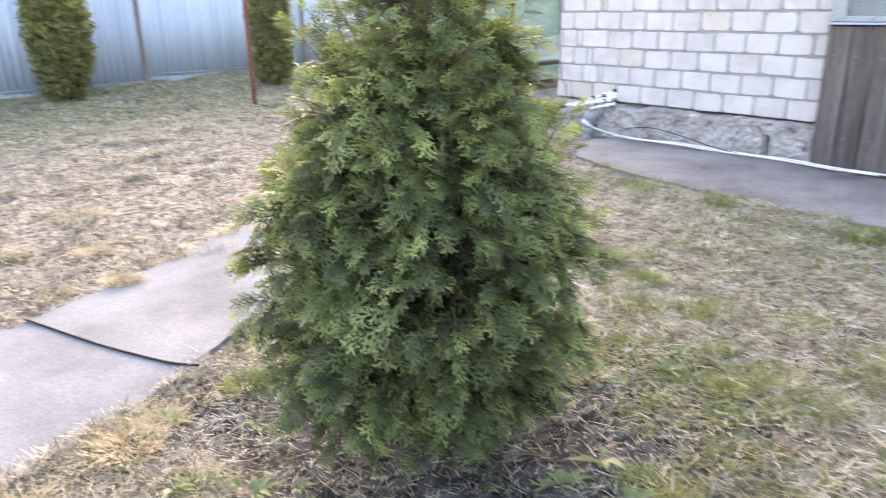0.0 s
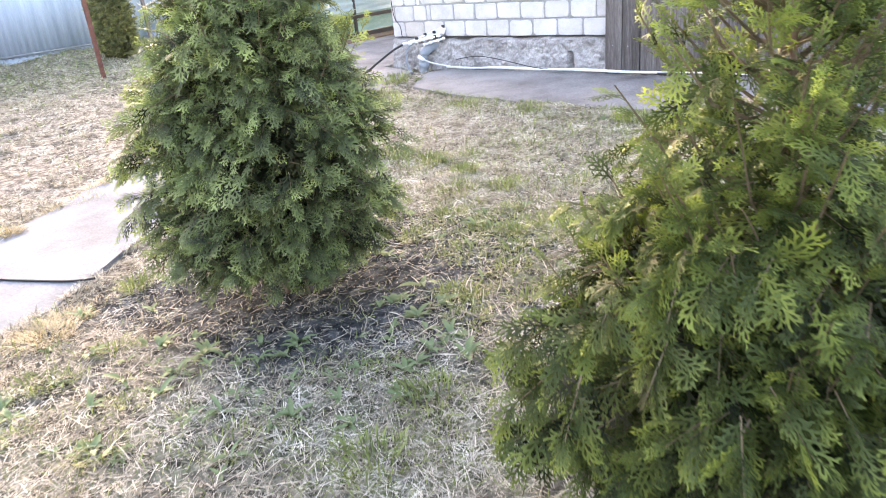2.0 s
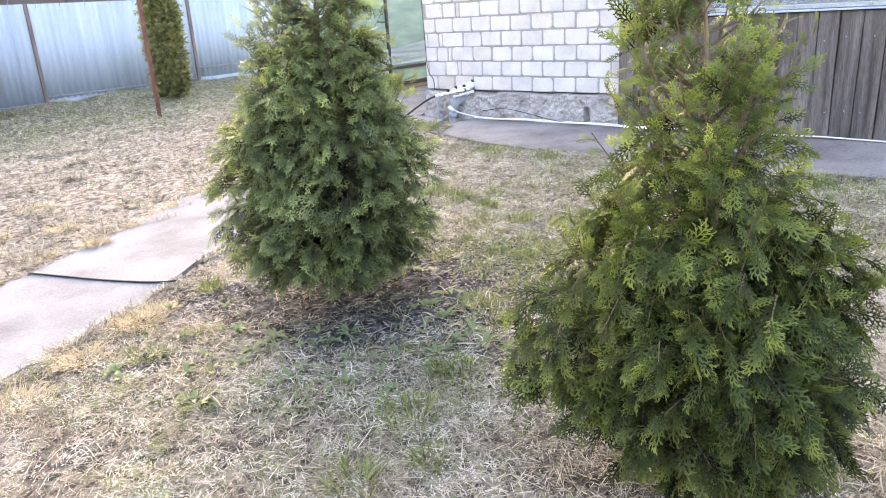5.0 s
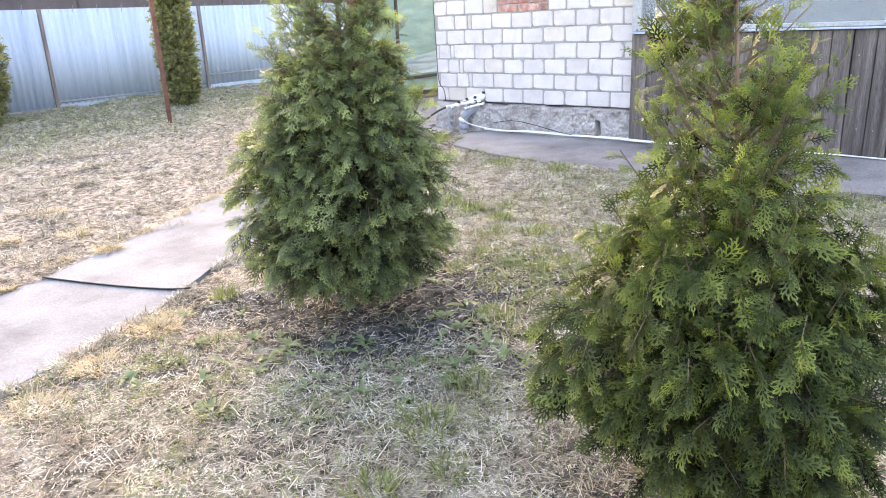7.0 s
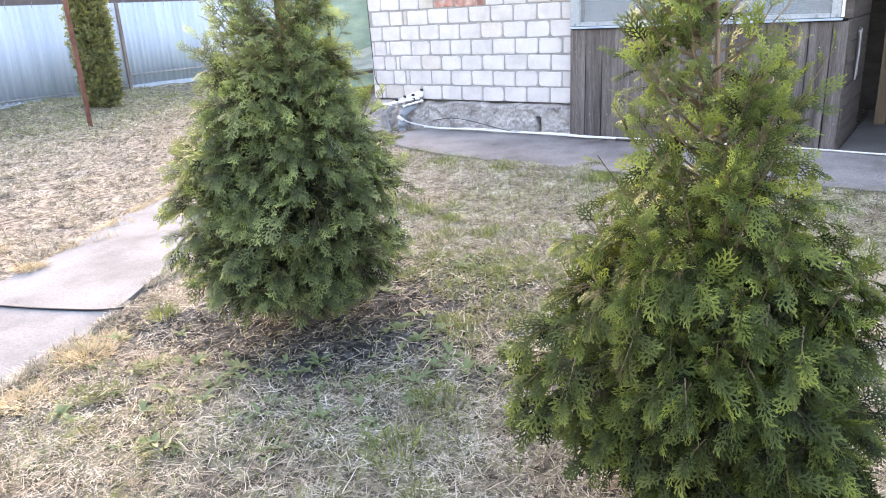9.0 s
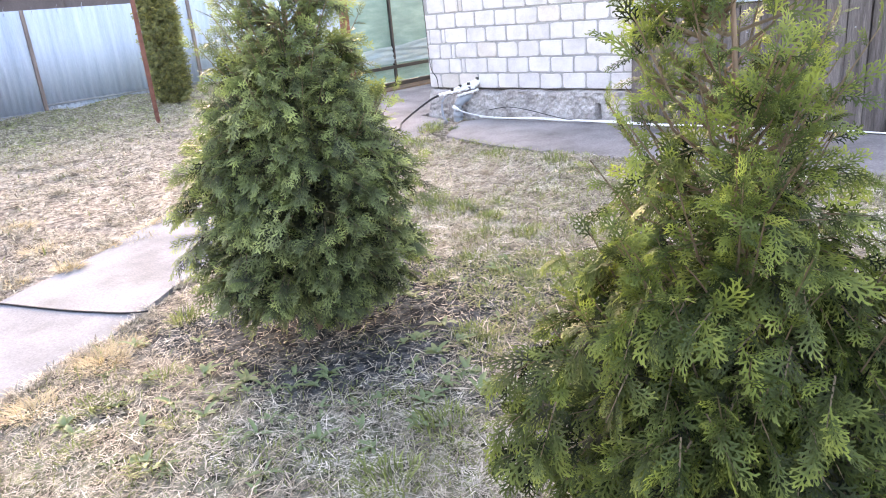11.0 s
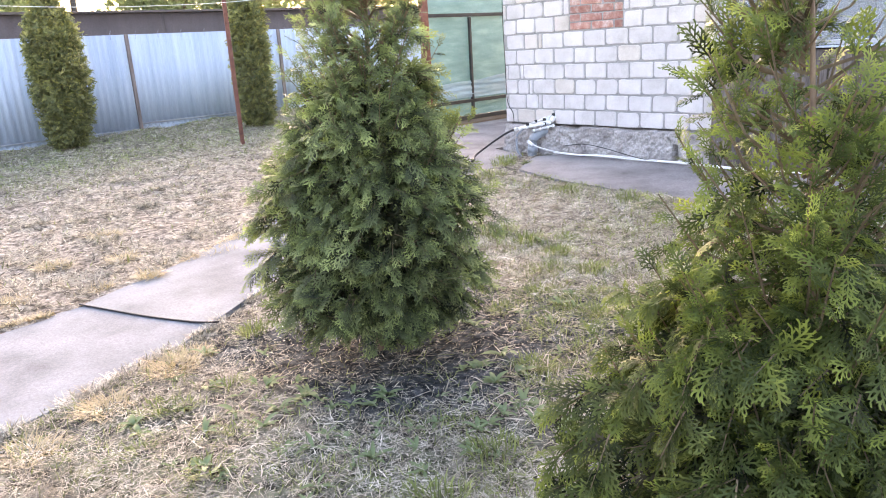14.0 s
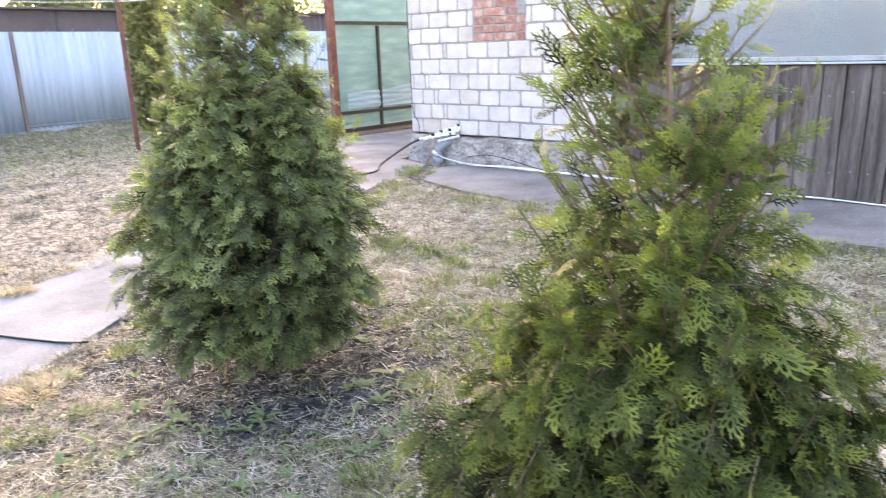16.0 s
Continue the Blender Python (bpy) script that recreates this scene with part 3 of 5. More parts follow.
    while x < 4.50:
        w = rng.uniform(0.138, 0.152)
        if x + w > 4.46:
            w = 4.515 - x
        b = bmesh.new()
        zt, zb = 1.142 + rng.uniform(-0.006, 0.004), 0.205 + rng.uniform(-0.012, 0.018)
        segs = 5
        half = (w - rng.uniform(0.003, 0.009)) / 2
        r = bmesh.ops.create_grid(b, x_segments=3, y_segments=segs, size=0.5)
        for vv in b.verts:
            u, t = vv.co.x, vv.co.y
            vv.co = Vector((u * 2 * half + 0.004 * math.sin(3 * t + n), -0.012 - 0.005 * math.cos(2 * math.pi * u) * ((-1) ** n), zb + (t + 0.5) * (zt - zb)))
        ret = bmesh.ops.extrude_face_region(b, geom=list(b.faces))
        for g in ret["geom"]:
            if isinstance(g, bmesh.types.BMVert):
                g.co.y += 0.024
        bmesh.ops.recalc_face_normals(b, faces=b.faces)
        part("board", b, M_WOOD, porch, m=pose(x + w / 2, y0 + 0.012 + rng.uniform(-0.004, 0.003), 0, 0, rng.uniform(-0.25, 0.25), 0))
        for zz in (0.42, 0.95):
            nb = bmesh.new()
            bmesh.ops.create_cone(nb, cap_ends=True, segments=8, radius1=0.005, radius2=0.003, depth=0.004, matrix=Matrix.Rotation(radians(90), 4, 'X'))
            part("nail", nb, M_STEEL, porch, m=pose(x + w / 2 + rng.uniform(-0.03, 0.03), y0 - 0.008, zz + rng.uniform(-0.02, 0.02)))
        x += w
        n += 1
    # side return of the porch, horizontal boards
    for k in range(6):
        b = bmesh.new()
        z0 = 0.215 + k * 0.157
        box(b, 4.50, 4.53, y0 + 0.03, 0.95, z0, z0 + 0.152, 0.004, 1)
        part("side_board", b, M_SIDEWOOD, porch)
    # upper side of the porch and lintel
    b = bmesh.new()
    box(b, 4.46, 4.53, y0 + 0.035, 0.95, 1.16, WALL_TOP)
    part("side_panel", b, M_SIDEWOOD, porch)
    b = bmesh.new()
    box(b, 2.365, 9, y0 - 0.0, y0 + 0.1, 2.25, WALL_TOP)
    part("fascia", b, M_DARKWOOD, porch)
    # door frame inside the porch
    b = bmesh.new()
    box(b, 4.635, 4.72, 1.15, 1.25, 0.23, 2.25, 0.004)
    box(b, 5.5, 5.585, 1.15, 1.25, 0.23, 2.25, 0.004)
    box(b, 4.635, 5.585, 1.15, 1.25, 2.252, 2.33, 0.004)
    tagged(part("door_frame", b, M_JAMB), "brown wooden door frame inside the porch", "door frame", "", "structure")
    b = bmesh.new()
    box(b, 4.54, 5.89, -0.12, 2.59, 0.1, 0.232)
    tagged(part("porch_floor", b, M_PORCH), "grey concrete floor of the porch", "floor", "", "structure")
    # cloth hanging on the porch side
    nx, nz = 10, 14
    v, q = [], []
    for i in range(nx):
        for j in range(nz):
            u, t = i / (nx - 1), j / (nz - 1)
            v.append((4.545 + 0.012 * math.sin(9 * u + 2 * t), 0.25 + 0.12 * u * (0.7 + 0.3 * t), 0.70 + 0.35 * t + 0.03 * u))
    for i in range(nx - 1):
        for j in range(nz - 1):
            a = i * nz + j
            q.append((a, a + nz, a + nz + 1, a + 1))
    rag = np_mesh("rag", np.array(v), np.array(q), True)
    ob = part("rag", rag, grainy("grey_cloth", [(0.35, 0.33, 0.31), (0.5, 0.48, 0.46)], 8, 80, 0.95))
    so = ob.modifiers.new("thick", 'SOLIDIFY')
    so.thickness = 0.004
    tagged(ob, "pale grey rag hung on the porch side", "rag")

    # ---- porch window over the boards ----
    win = tagged(empty("window_1"), "long porch window in a grey painted frame", "window", "", "structure")
    y = y0
    frame_m = grainy("grey_painted_frame", [(0.32, 0.34, 0.35), (0.42, 0.44, 0.45)], 5, 50, 0.6)
    for name, dims in (("window_frame", (2.372, 2.462, y, y + 0.05, 1.166, 2.248)), ("window_frame", (4.395, 4.457, y, y + 0.05, 1.166, 2.248)),
                       ("window_frame", (2.465, 4.392, y + 0.002, y + 0.048, 1.166, 1.2)), ("window_frame", (2.465, 4.392, y + 0.002, y + 0.048, 2.2, 2.246))):
        b = bmesh.new()
        box(b, *dims, 0.004, 1)
        part(name, b, frame_m, win)
    b = bmesh.new()
    box(b, 2.465, 4.392, y + 0.02, y + 0.026, 1.2, 2.2)
    g = part("pane", b, M_GLASS, win)
    g.visible_shadow = False
    b = bmesh.new()
    box(b, 2.38, 4.47, y - 0.035, y + 0.03, 1.148, 1.163, 0.003, 1)
    part("window_sill", b, M_SHEET, win, "galvanised sill strip")
    b = bmesh.new()
    box(b, 4.461, 4.478, y - 0.012, y + 0.03, 1.17, 2.24, 0.003, 1)
    part("corner_trim", b, M_WHITEPIPE, win, "white corner strip")
    for bx in (2.42, 2.63, 3.2, 3.8, 4.3, 4.43):
        b = bmesh.new()
        bmesh.ops.create_uvsphere(b, u_segments=8, v_segments=5, radius=0.011)
        part("bolt", b, M_STEEL, win, "domed bolt head", m=pose(bx, y - 0.004, 1.184))
    b = bmesh.new()                            # blue-grey sheet added behind the pane for its look of reflected sky
    box(b, 2.47, 4.39, y + 0.09, y + 0.1, 1.2, 2.2)
    part("blind", b, grainy("blue_grey_backing", [(0.075, 0.1, 0.12), (0.11, 0.135, 0.155)], 3, 40, 0.8), win)


build_house()


# ---- pipes at the house corner ----
def build_pipes():
    # grey drain elbow
    drain = tagged(empty("drain_pipe", pose(0, 0, 0)), "grey plastic drain elbow coming out of the plinth", "drain pipe")
    line = smooth_line([(0.57, 0.05, 0.42), (0.54, -0.04, 0.415), (0.51, -0.11, 0.385), (0.49, -0.14, 0.33), (0.48, -0.15, 0.16)], 6)
    part("elbow", tube_mesh("elbow", line, 0.046, 14), M_GREYPIPE, drain)
    part("socket", tube_mesh("socket", [(0.488, -0.147, 0.225), (0.49, -0.146, 0.275)], 0.052, 14), M_GREYPIPE, drain)
    # manifold of thin white pipes with valves
    mani = tagged(empty("water_manifold"), "white plastic water pipes with taps over the drain", "water pipes")
    for a, b in (((0.27, -0.17, 0.445), (0.68, 0.0, 0.565)), ((0.36, -0.2, 0.455), (0.69, -0.03, 0.545)), ((0.42, -0.14, 0.49), (0.67, 0.01, 0.59)), ((0.45, -0.2, 0.475), (0.66, -0.06, 0.515)), ((0.52, -0.17, 0.44), (0.7, -0.05, 0.49))):
        part("pipe", tube_mesh("pipe", [a, b], 0.010, 8), M_WHITEPIPE, mani)
        for s in (0.0, 0.2 + 0.5 * abs(a[1]), 0.5 + 0.6 * (a[0] - 0.3), 0.88):
            p, q = Vector(a).lerp(Vector(b), s), Vector(a).lerp(Vector(b), s + 0.09)
            part("coupling", tube_mesh("coupling", [p, q], 0.016, 8), M_WHITEPIPE, mani)
    for x, yy, z in ((0.50, -0.1, 0.528), (0.655, -0.01, 0.59), (0.58, -0.06, 0.545), (0.44, -0.16, 0.5), (0.61, -0.09, 0.507)):
        b = bmesh.new()
        box(b, x - 0.017, x + 0.017, yy - 0.009, yy + 0.009, z - 0.012, z + 0.014, 0.004, 1)
        part("tap_handle", b, M_HOSE, mani, "black tap handle")
    # grey looped cable
    loop = tube_mesh("cable_loop", smooth_line([(0.40, -0.16, 0.47), (0.33, -0.2, 0.38), (0.35, -0.22, 0.24), (0.40, -0.22, 0.18)], 6), 0.011, 8)
    tagged(part("grey_cable", loop, M_GREYPIPE), "grey looped cable beside the drain elbow", "cable")
    # white water pipes along the foot of the wall
    rng = random.Random(8)
    for k, (dy, dz) in enumerate(((0.0, 0.0), (-0.035, -0.004))):
        pts = [(0.50, -0.215, 0.335), (0.62, -0.2, 0.285), (0.85, -0.165, 0.245), (1.1, -0.13, 0.235)] if k == 0 else [(0.75, -0.13, 0.232), (1.0, -0.155, 0.232)]
        x = 1.35
        while x < (4.5 if k == 0 else 2.9):
            pts.append((x, -0.115 + dy - 0.045 * (x > 2.3) + rng.uniform(-0.012, 0.012) + 0.01 * math.sin(2 * x), float(level(x, -0.12)) + 0.045 + dz + rng.uniform(-0.003, 0.003)))
            x += 0.3
        if k == 0:
            pts += [(5.0, -0.2, 0.236), (6.2, -0.2, 0.236)]
        tagged(part("water_pipe", tube_mesh("water_pipe", smooth_line(pts, 5), 0.0058, 8), M_WHITEPIPE), "thin white plastic water pipe along the wall foot", "water pipe", "pipes along the wall")
    b = tube_mesh("coupling", [(0.49, -0.217, 0.342), (0.545, -0.211, 0.31)], 0.016, 10)
    tagged(part("pipe_coupling", b, M_WHITEPIPE), "white pipe coupling by the drain elbow", "coupling")
    # black hose from the taps down over the path
    hose = smooth_line([(0.27, -0.17, 0.445), (0.2, -0.25, 0.40), (0.12, -0.42, 0.30), (0.14, -0.62, 0.232), (0.3, -0.85, 0.212), (0.2, -1.15, 0.205), (-0.2, -1.5, 0.195), (-0.6, -1.9, 0.165)], 6)
    tagged(part("garden_hose", tube_mesh("garden_hose", hose, 0.0105, 8), M_HOSE), "black rubber hose lying over the path", "hose")
    wire = smooth_line([(0.03, -0.015, 2.3), (0.02, -0.02, 1.6), (0.03, -0.015, 1.1), (0.05, -0.02, 0.72), (0.13, -0.03, 0.6), (0.17, -0.06, 0.5)], 6)
    tagged(part("wall_cable", tube_mesh("wall_cable", wire, 0.004, 6), M_HOSE), "thin black cable hanging down the wall corner", "cable")
    wire = smooth_line([(0.85, -0.1, 0.30), (1.1, -0.12, 0.335), (1.35, -0.12, 0.31), (1.7, -0.13, 0.25), (1.95, -0.14, 0.235)], 6)
    tagged(part("plinth_cable", tube_mesh("plinth_cable", wire, 0.004, 6), M_HOSE), "thin dark cable sagging before the plinth", "cable")


build_pipes()


# ---- sheet metal fence ----
def corrugated(length, height, pitch=0.1, depth=0.012):
    """A profiled sheet along y, from z 0; trapezoid ribs."""
    prof = []
    y = 0.0
    while y < length:
        prof += [(y, 0), (y + pitch * 0.34, 0), (y + pitch * 0.5, depth), (y + pitch * 0.84, depth)]
        y += pitch
    prof = [(min(a, length), d) for a, d in prof]
    v, q = [], []
    for t in (0, 1):
        for a, d in prof:
            v.append((d, a, t * height))
    n = len(prof)
    for k in range(n - 1):
        q.append((k, k + 1, n + k + 1, n + k))
    me = np_mesh("sheet", np.array(v), np.array(q))
    return me


def build_fence():
    fx = -6.71
    fence = tagged(empty("fence", pose(fx, 0, 0)), "pale blue galvanised profiled sheet fence on steel posts", "fence")
    posts = [-1.42 + 2.69 * k for k in range(-4, 5)]
    for k, y in enumerate(posts):
        zg = float(level(fx, y))
        b = bmesh.new()
        box(b, 0.03, 0.08, -0.025, 0.025, zg - 0.1, 1.765, 0.004, 1)
        part("post", b, M_POST, fence, "grey steel post with rust streaks", m=pose(0, y, 0))
        if k + 1 < len(posts):
            step = 0.0 if y < 1 else 0.09
            me = corrugated(2.69, 1.765 - zg - 0.05)
            ob = part("sheet", me, M_SHEET, fence, m=pose(-0.012, y, zg + 0.05))
            so = ob.modifiers.new("thick", 'SOLIDIFY')
            so.thickness = 0.0015
            zz = zg + 0.10 + step * 1.6
            b = bmesh.new()
            box(b, 0.012, 0.034, 0.03, 2.66, zz - 0.012, zz + 0.012, 0.003, 1)
            part("rail", b, M_STEEL, fence, m=pose(0, y, 0))
            for n in range(7):
                yy = y + 0.2 + 0.37 * n + 0.05 * math.sin(7 * n + k)
                hook = tube_mesh("wire_hook", [(0.016, yy, 1.70), (0.018, yy + 0.004, 1.79), (0.02, yy + 0.02, 1.815 + 0.012 * math.sin(5 * n + k))], 0.003, 5)
                part("wire_hook", hook, M_STEEL, fence, "bent wire end above the sheet")
            if step:
                b = bmesh.new()
                box(b, -0.004, 0.014, 0.03, 2.66, zg - 0.02, zg + 0.065, 0.002, 1)
                part("base_strip", b, M_SHEET, fence, "pale strip under the sheet", m=pose(0, y, 0))
            else:
                b = bmesh.new()
                box(b, -0.02, -0.004, 0.03, 2.66, zg - 0.05, zg + 0.075, 0.002, 1)
                part("base_strip", b, M_SHEET, fence, m=pose(0, y, 0))


build_fence()


def build_neighbour():
    # dark brown profiled fence of the next plot
    nb = tagged(empty("neighbour_fence", pose(-8.5, 0, 0)), "dark brown sheet fence of the next plot", "fence")
    for k in range(8):
        ob = part("sheet", corrugated(3.0, 1.95, 0.2, 0.008), M_BROWN, nb, m=pose(0, -12 + 3.0 * k, 0.28))
        so = ob.modifiers.new("thick", 'SOLIDIFY')
        so.thickness = 0.0015
        b = bmesh.new()
        box(b, -0.04, 0.05, 0, 3.0, 2.20, 2.24, 0.004, 1)
        part("cap_strip", b, M_BROWN, nb, m=pose(0, -12 + 3.0 * k, 0))
        b = bmesh.new()
        box(b, -0.06, -0.01, -0.03, 0.03, 0.1, 2.25, 0.004, 1)
        part("post", b, M_BROWN, nb, m=pose(0, -12 + 3.0 * k, 0))
    # rusty clothes post with a line
    zg = float(level(-3.88, -1.10))
    b = bmesh.new()
    t = 0.005
    for x0, x1, y0, y1 in ((-0.028, 0.028, -0.028, -0.028 + t), (-0.028, -0.028 + t, -0.028 + t, 0.028)):
        box(b, x0, x1, y0, y1, -0.2, 2.55)
    tagged(part("metal_post", b, M_RUST, m=pose(-3.88, -1.10, zg, 0, 0, -20)), "rusty red angle iron post standing in the lawn", "post")
    wire = smooth_line([(-4.6, -9.0, 2.45), (-4.25, -5.0, 2.12), (-4.1, -3.0, 2.0), (-3.9, -1.10, 2.02), (-3.7, 0.2, 2.15), (-3.0, 3.5, 2.5), (-2.4, 6.0, 2.7)], 6)
    tagged(part("clothes_line", tube_mesh("clothes_line", wire, 0.004, 6), M_WHITEPIPE), "thin white clothes line tied to the post", "line")
    # utility pole far behind
    pole = tagged(empty("utility_pole", pose(-17.5, 1.2, 0.1)), "dark wooden utility pole behind the fences", "pole")
    part("shaft", tube_mesh("shaft", [(0, 0, 0), (0, 0, 7.5)], [0.1, 0.07], 10), M_DARKWOOD, pole)
    b = bmesh.new()
    box(b, -0.05, 0.05, -0.8, 0.8, 6.9, 7.0, 0.01, 1)
    part("crossarm", b, M_DARKWOOD, pole)


build_neighbour()


# ---- green gate behind the house corner ----
def build_gate():
    gx = -2.4
    gate = tagged(empty("gate", pose(gx, 0, 0)), "tall gate of green film on a dark steel frame", "gate")
    zg = 0.2

    def bar(name, y0, y1, z0, z1, mat=M_DARKSTEEL, d=0.02):
        b = bmesh.new()
        box(b, -d, d, y0, y1, z0, z1, 0.004, 1)
        part(name, b, mat, gate)

    bar("gate_post", 0.98, 1.08, zg - 0.1, 2.7, M_RUST, 0.045)
    bar("upright", 1.875, 1.915, zg + 0.06, 1.68)
    bar("upright", 2.86, 2.90, zg + 0.06, 2.6)
    bar("crossbar", 1.084, 4.4, 1.69, 1.735)
    bar("crossbar", 1.084, 4.4, 0.485, 0.53)
    bar("bottom_bar", 1.084, 4.4, zg + 0.03, zg + 0.095)
    bar("top_bar", 1.084, 4.4, 2.55, 2.6)
    for z0, z1 in ((0.3, 0.483), (0.532, 1.688), (1.737, 2.548)):
        ny, nz = 60, 24
        v, q = [], []
        for i in range(ny):
            for j in range(nz):
                y, z = 1.085 + 3.3 * i / (ny - 1), z0 + (z1 - z0) * j / (nz - 1)
                sag = 0.02 * (float(vnoise(y, z * 4, 2.5, 41)) - 0.5) + 0.008 * (float(vnoise(y, z * 6, 8, 42)) - 0.5)
                v.append((-0.024 + sag, y, z))
        for i in range(ny - 1):
            for j in range(nz - 1):
                a = i * nz + j
                q.append((a, a + nz, a + nz + 1, a + 1))
        ob = part("film", np_mesh("film", np.array(v), np.array(q), True), M_FILM, gate, "wrinkled translucent green film")
    # crumpled loose strip of paler film low on the panel
    ny, nz = 70, 16
    v, q = [], []
    for i in range(ny):
        for j in range(nz):
            y, t = 1.25 + 3.1 * i / (ny - 1), j / (nz - 1)
            z = 0.56 + (0.2 + 0.07 * float(vnoise(y, 0.3, 2.1, 44))) * t + 0.05 * (y - 1.25) * t
            v.append((0.012 + 0.03 * (float(vnoise(y * 0.6, z * 9, 5, 45)) - 0.5) + 0.012 * (float(vnoise(y, z * 14, 9, 46)) - 0.5), y, z))
    for i in range(ny - 1):
        for j in range(nz - 1):
            a = i * nz + j
            q.append((a, a + nz, a + nz + 1, a + 1))
    part("loose_film", np_mesh("loose_film", np.array(v), np.array(q), True), grainy("pale_blue_film", [(0.24, 0.38, 0.42), (0.36, 0.5, 0.55)], 4, 40, 0.35, stretch=(1, 0.5, 4), bumpy=0.3, grain=0.15), gate, "crumpled pale blue film strip")
    # brown sill board under the gate
    b = bmesh.new()
    box(b, gx - 0.06, gx + 0.3, 1.1, 4.4, 0.1, 0.238, 0.012, 2)
    tagged(part("gate_sill", b, M_JAMB), "wide brown board lying flat under the gate", "board")


build_gate()


# ---- unseen boundary added behind: closes the garden, keeps low sky light off the shrubs ----
for nm, x0, x1, y0, y1 in (("unseen_wall_south", -9.0, 9.6, -10.1, -10.0), ("unseen_wall_garden_east", 9.5, 9.6, -9.99, 2.8)):
    b = bmesh.new()
    box(b, x0, x1, y0, y1, -0.3, 1.9)
    tagged(part(nm, b, M_BROWN), "plain dark boundary added out of view, cuts low sky light", "fence", "", "structure")

# ---- trees ----
def spray_shape(rng, pairs=6, wide=0.03):
    """A flat fern-like fan, unit length along x, in the xy plane: a curved axis, side fingers and scaly fingerlets, each tapered; quads as arrays."""
    quads = []
    bow = rng.uniform(-0.16, 0.16)

    def finger(p, ang, length, width, tip=0.4):
        d = np.array([math.cos(ang), math.sin(ang), 0.0])
        n = np.array([-d[1], d[0], 0.0])
        quads.append([p - n * width * 0.42, p + d * length * 0.7 - n * width * 0.5, p + d * length + n * width * 0.5 * tip, p + n * width * 0.42])
        return d

    finger(np.zeros(3), 0.0, 0.55, wide * 0.9, 1.0)
    finger(np.array([0.5, 0, 0]), 0.0, 0.5, wide)
    for k in range(pairs * 2):
        s = 0.1 + 0.84 * k / (pairs * 2) + rng.uniform(-0.02, 0.02)
        side = 1 if k % 2 else -1
        ang = side * radians(rng.uniform(36, 52) - 10 * s)
        ln = (0.34 * math.sin(math.pi * min(1.0, 0.24 + 0.76 * s)) ** 0.8 + 0.07) * rng.uniform(0.75, 1.15)
        p = np.array([s, 0, 0])
        d = finger(p, ang, ln, wide)
        m = int(ln / 0.095)
        for j in range(m):
            f = (j + 0.7) / (m + 0.4)
            sd = side if j % 2 == 0 else -side
            finger(p + d * ln * f, ang + sd * radians(rng.uniform(34, 50)), (0.07 + 0.2 * ln) * (1.15 - 0.55 * f) * rng.uniform(0.8, 1.2), wide)
    q = np.array(quads)                          # n, 4, 3
    q[..., 1] += bow * q[..., 0] ** 2
    q[..., 2] = -0.24 * q[..., 0] ** 2 - 0.12 * np.abs(q[..., 1])   # the fan arches over
    return q


def unit(v):
    return v / np.linalg.norm(v)


class Sprays:
    """Collects sprays and makes one mesh of them; each has a tone of its own, paler to the young tips, with the light
    on tips and crown top painted in.
    """
    def __init__(self, seed, pairs, wide):
        prand = random.Random(seed)
        self.shapes = [spray_shape(prand, pairs, wide) for _ in range(10)]
        self.rng = np.random.RandomState(seed + 500)
        self.out, self.tone = [], []

    def add(self, base, d, nrm, ln, crown_light=0.0):
        side = unit(np.cross(nrm, d))
        nn = np.cross(d, side)
        u = self.shapes[self.rng.randint(10)]
        q = u * ln
        self.out.append(base + q[..., 0:1] * d + q[..., 1:2] * side * self.rng.uniform(0.75, 1.15) + q[..., 2:3] * nn * self.rng.uniform(0.6, 1.7))
        # tips paler: young growth, plus painted light that tips catch
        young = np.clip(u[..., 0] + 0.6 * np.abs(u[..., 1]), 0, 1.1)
        self.tone.append(np.clip(self.rng.normal(0.24 + crown_light, 0.2) + 0.5 * young ** 2, 0, 1))

    def mesh(self, name):
        v = np.concatenate(self.out).reshape(-1, 3)
        v[:, 2] = np.maximum(v[:, 2], 0.012)
        me = np_mesh(name, v, np.arange(len(v)).reshape(-1, 4))
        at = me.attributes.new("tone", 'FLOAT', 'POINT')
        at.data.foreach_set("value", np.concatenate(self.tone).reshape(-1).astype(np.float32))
        return me


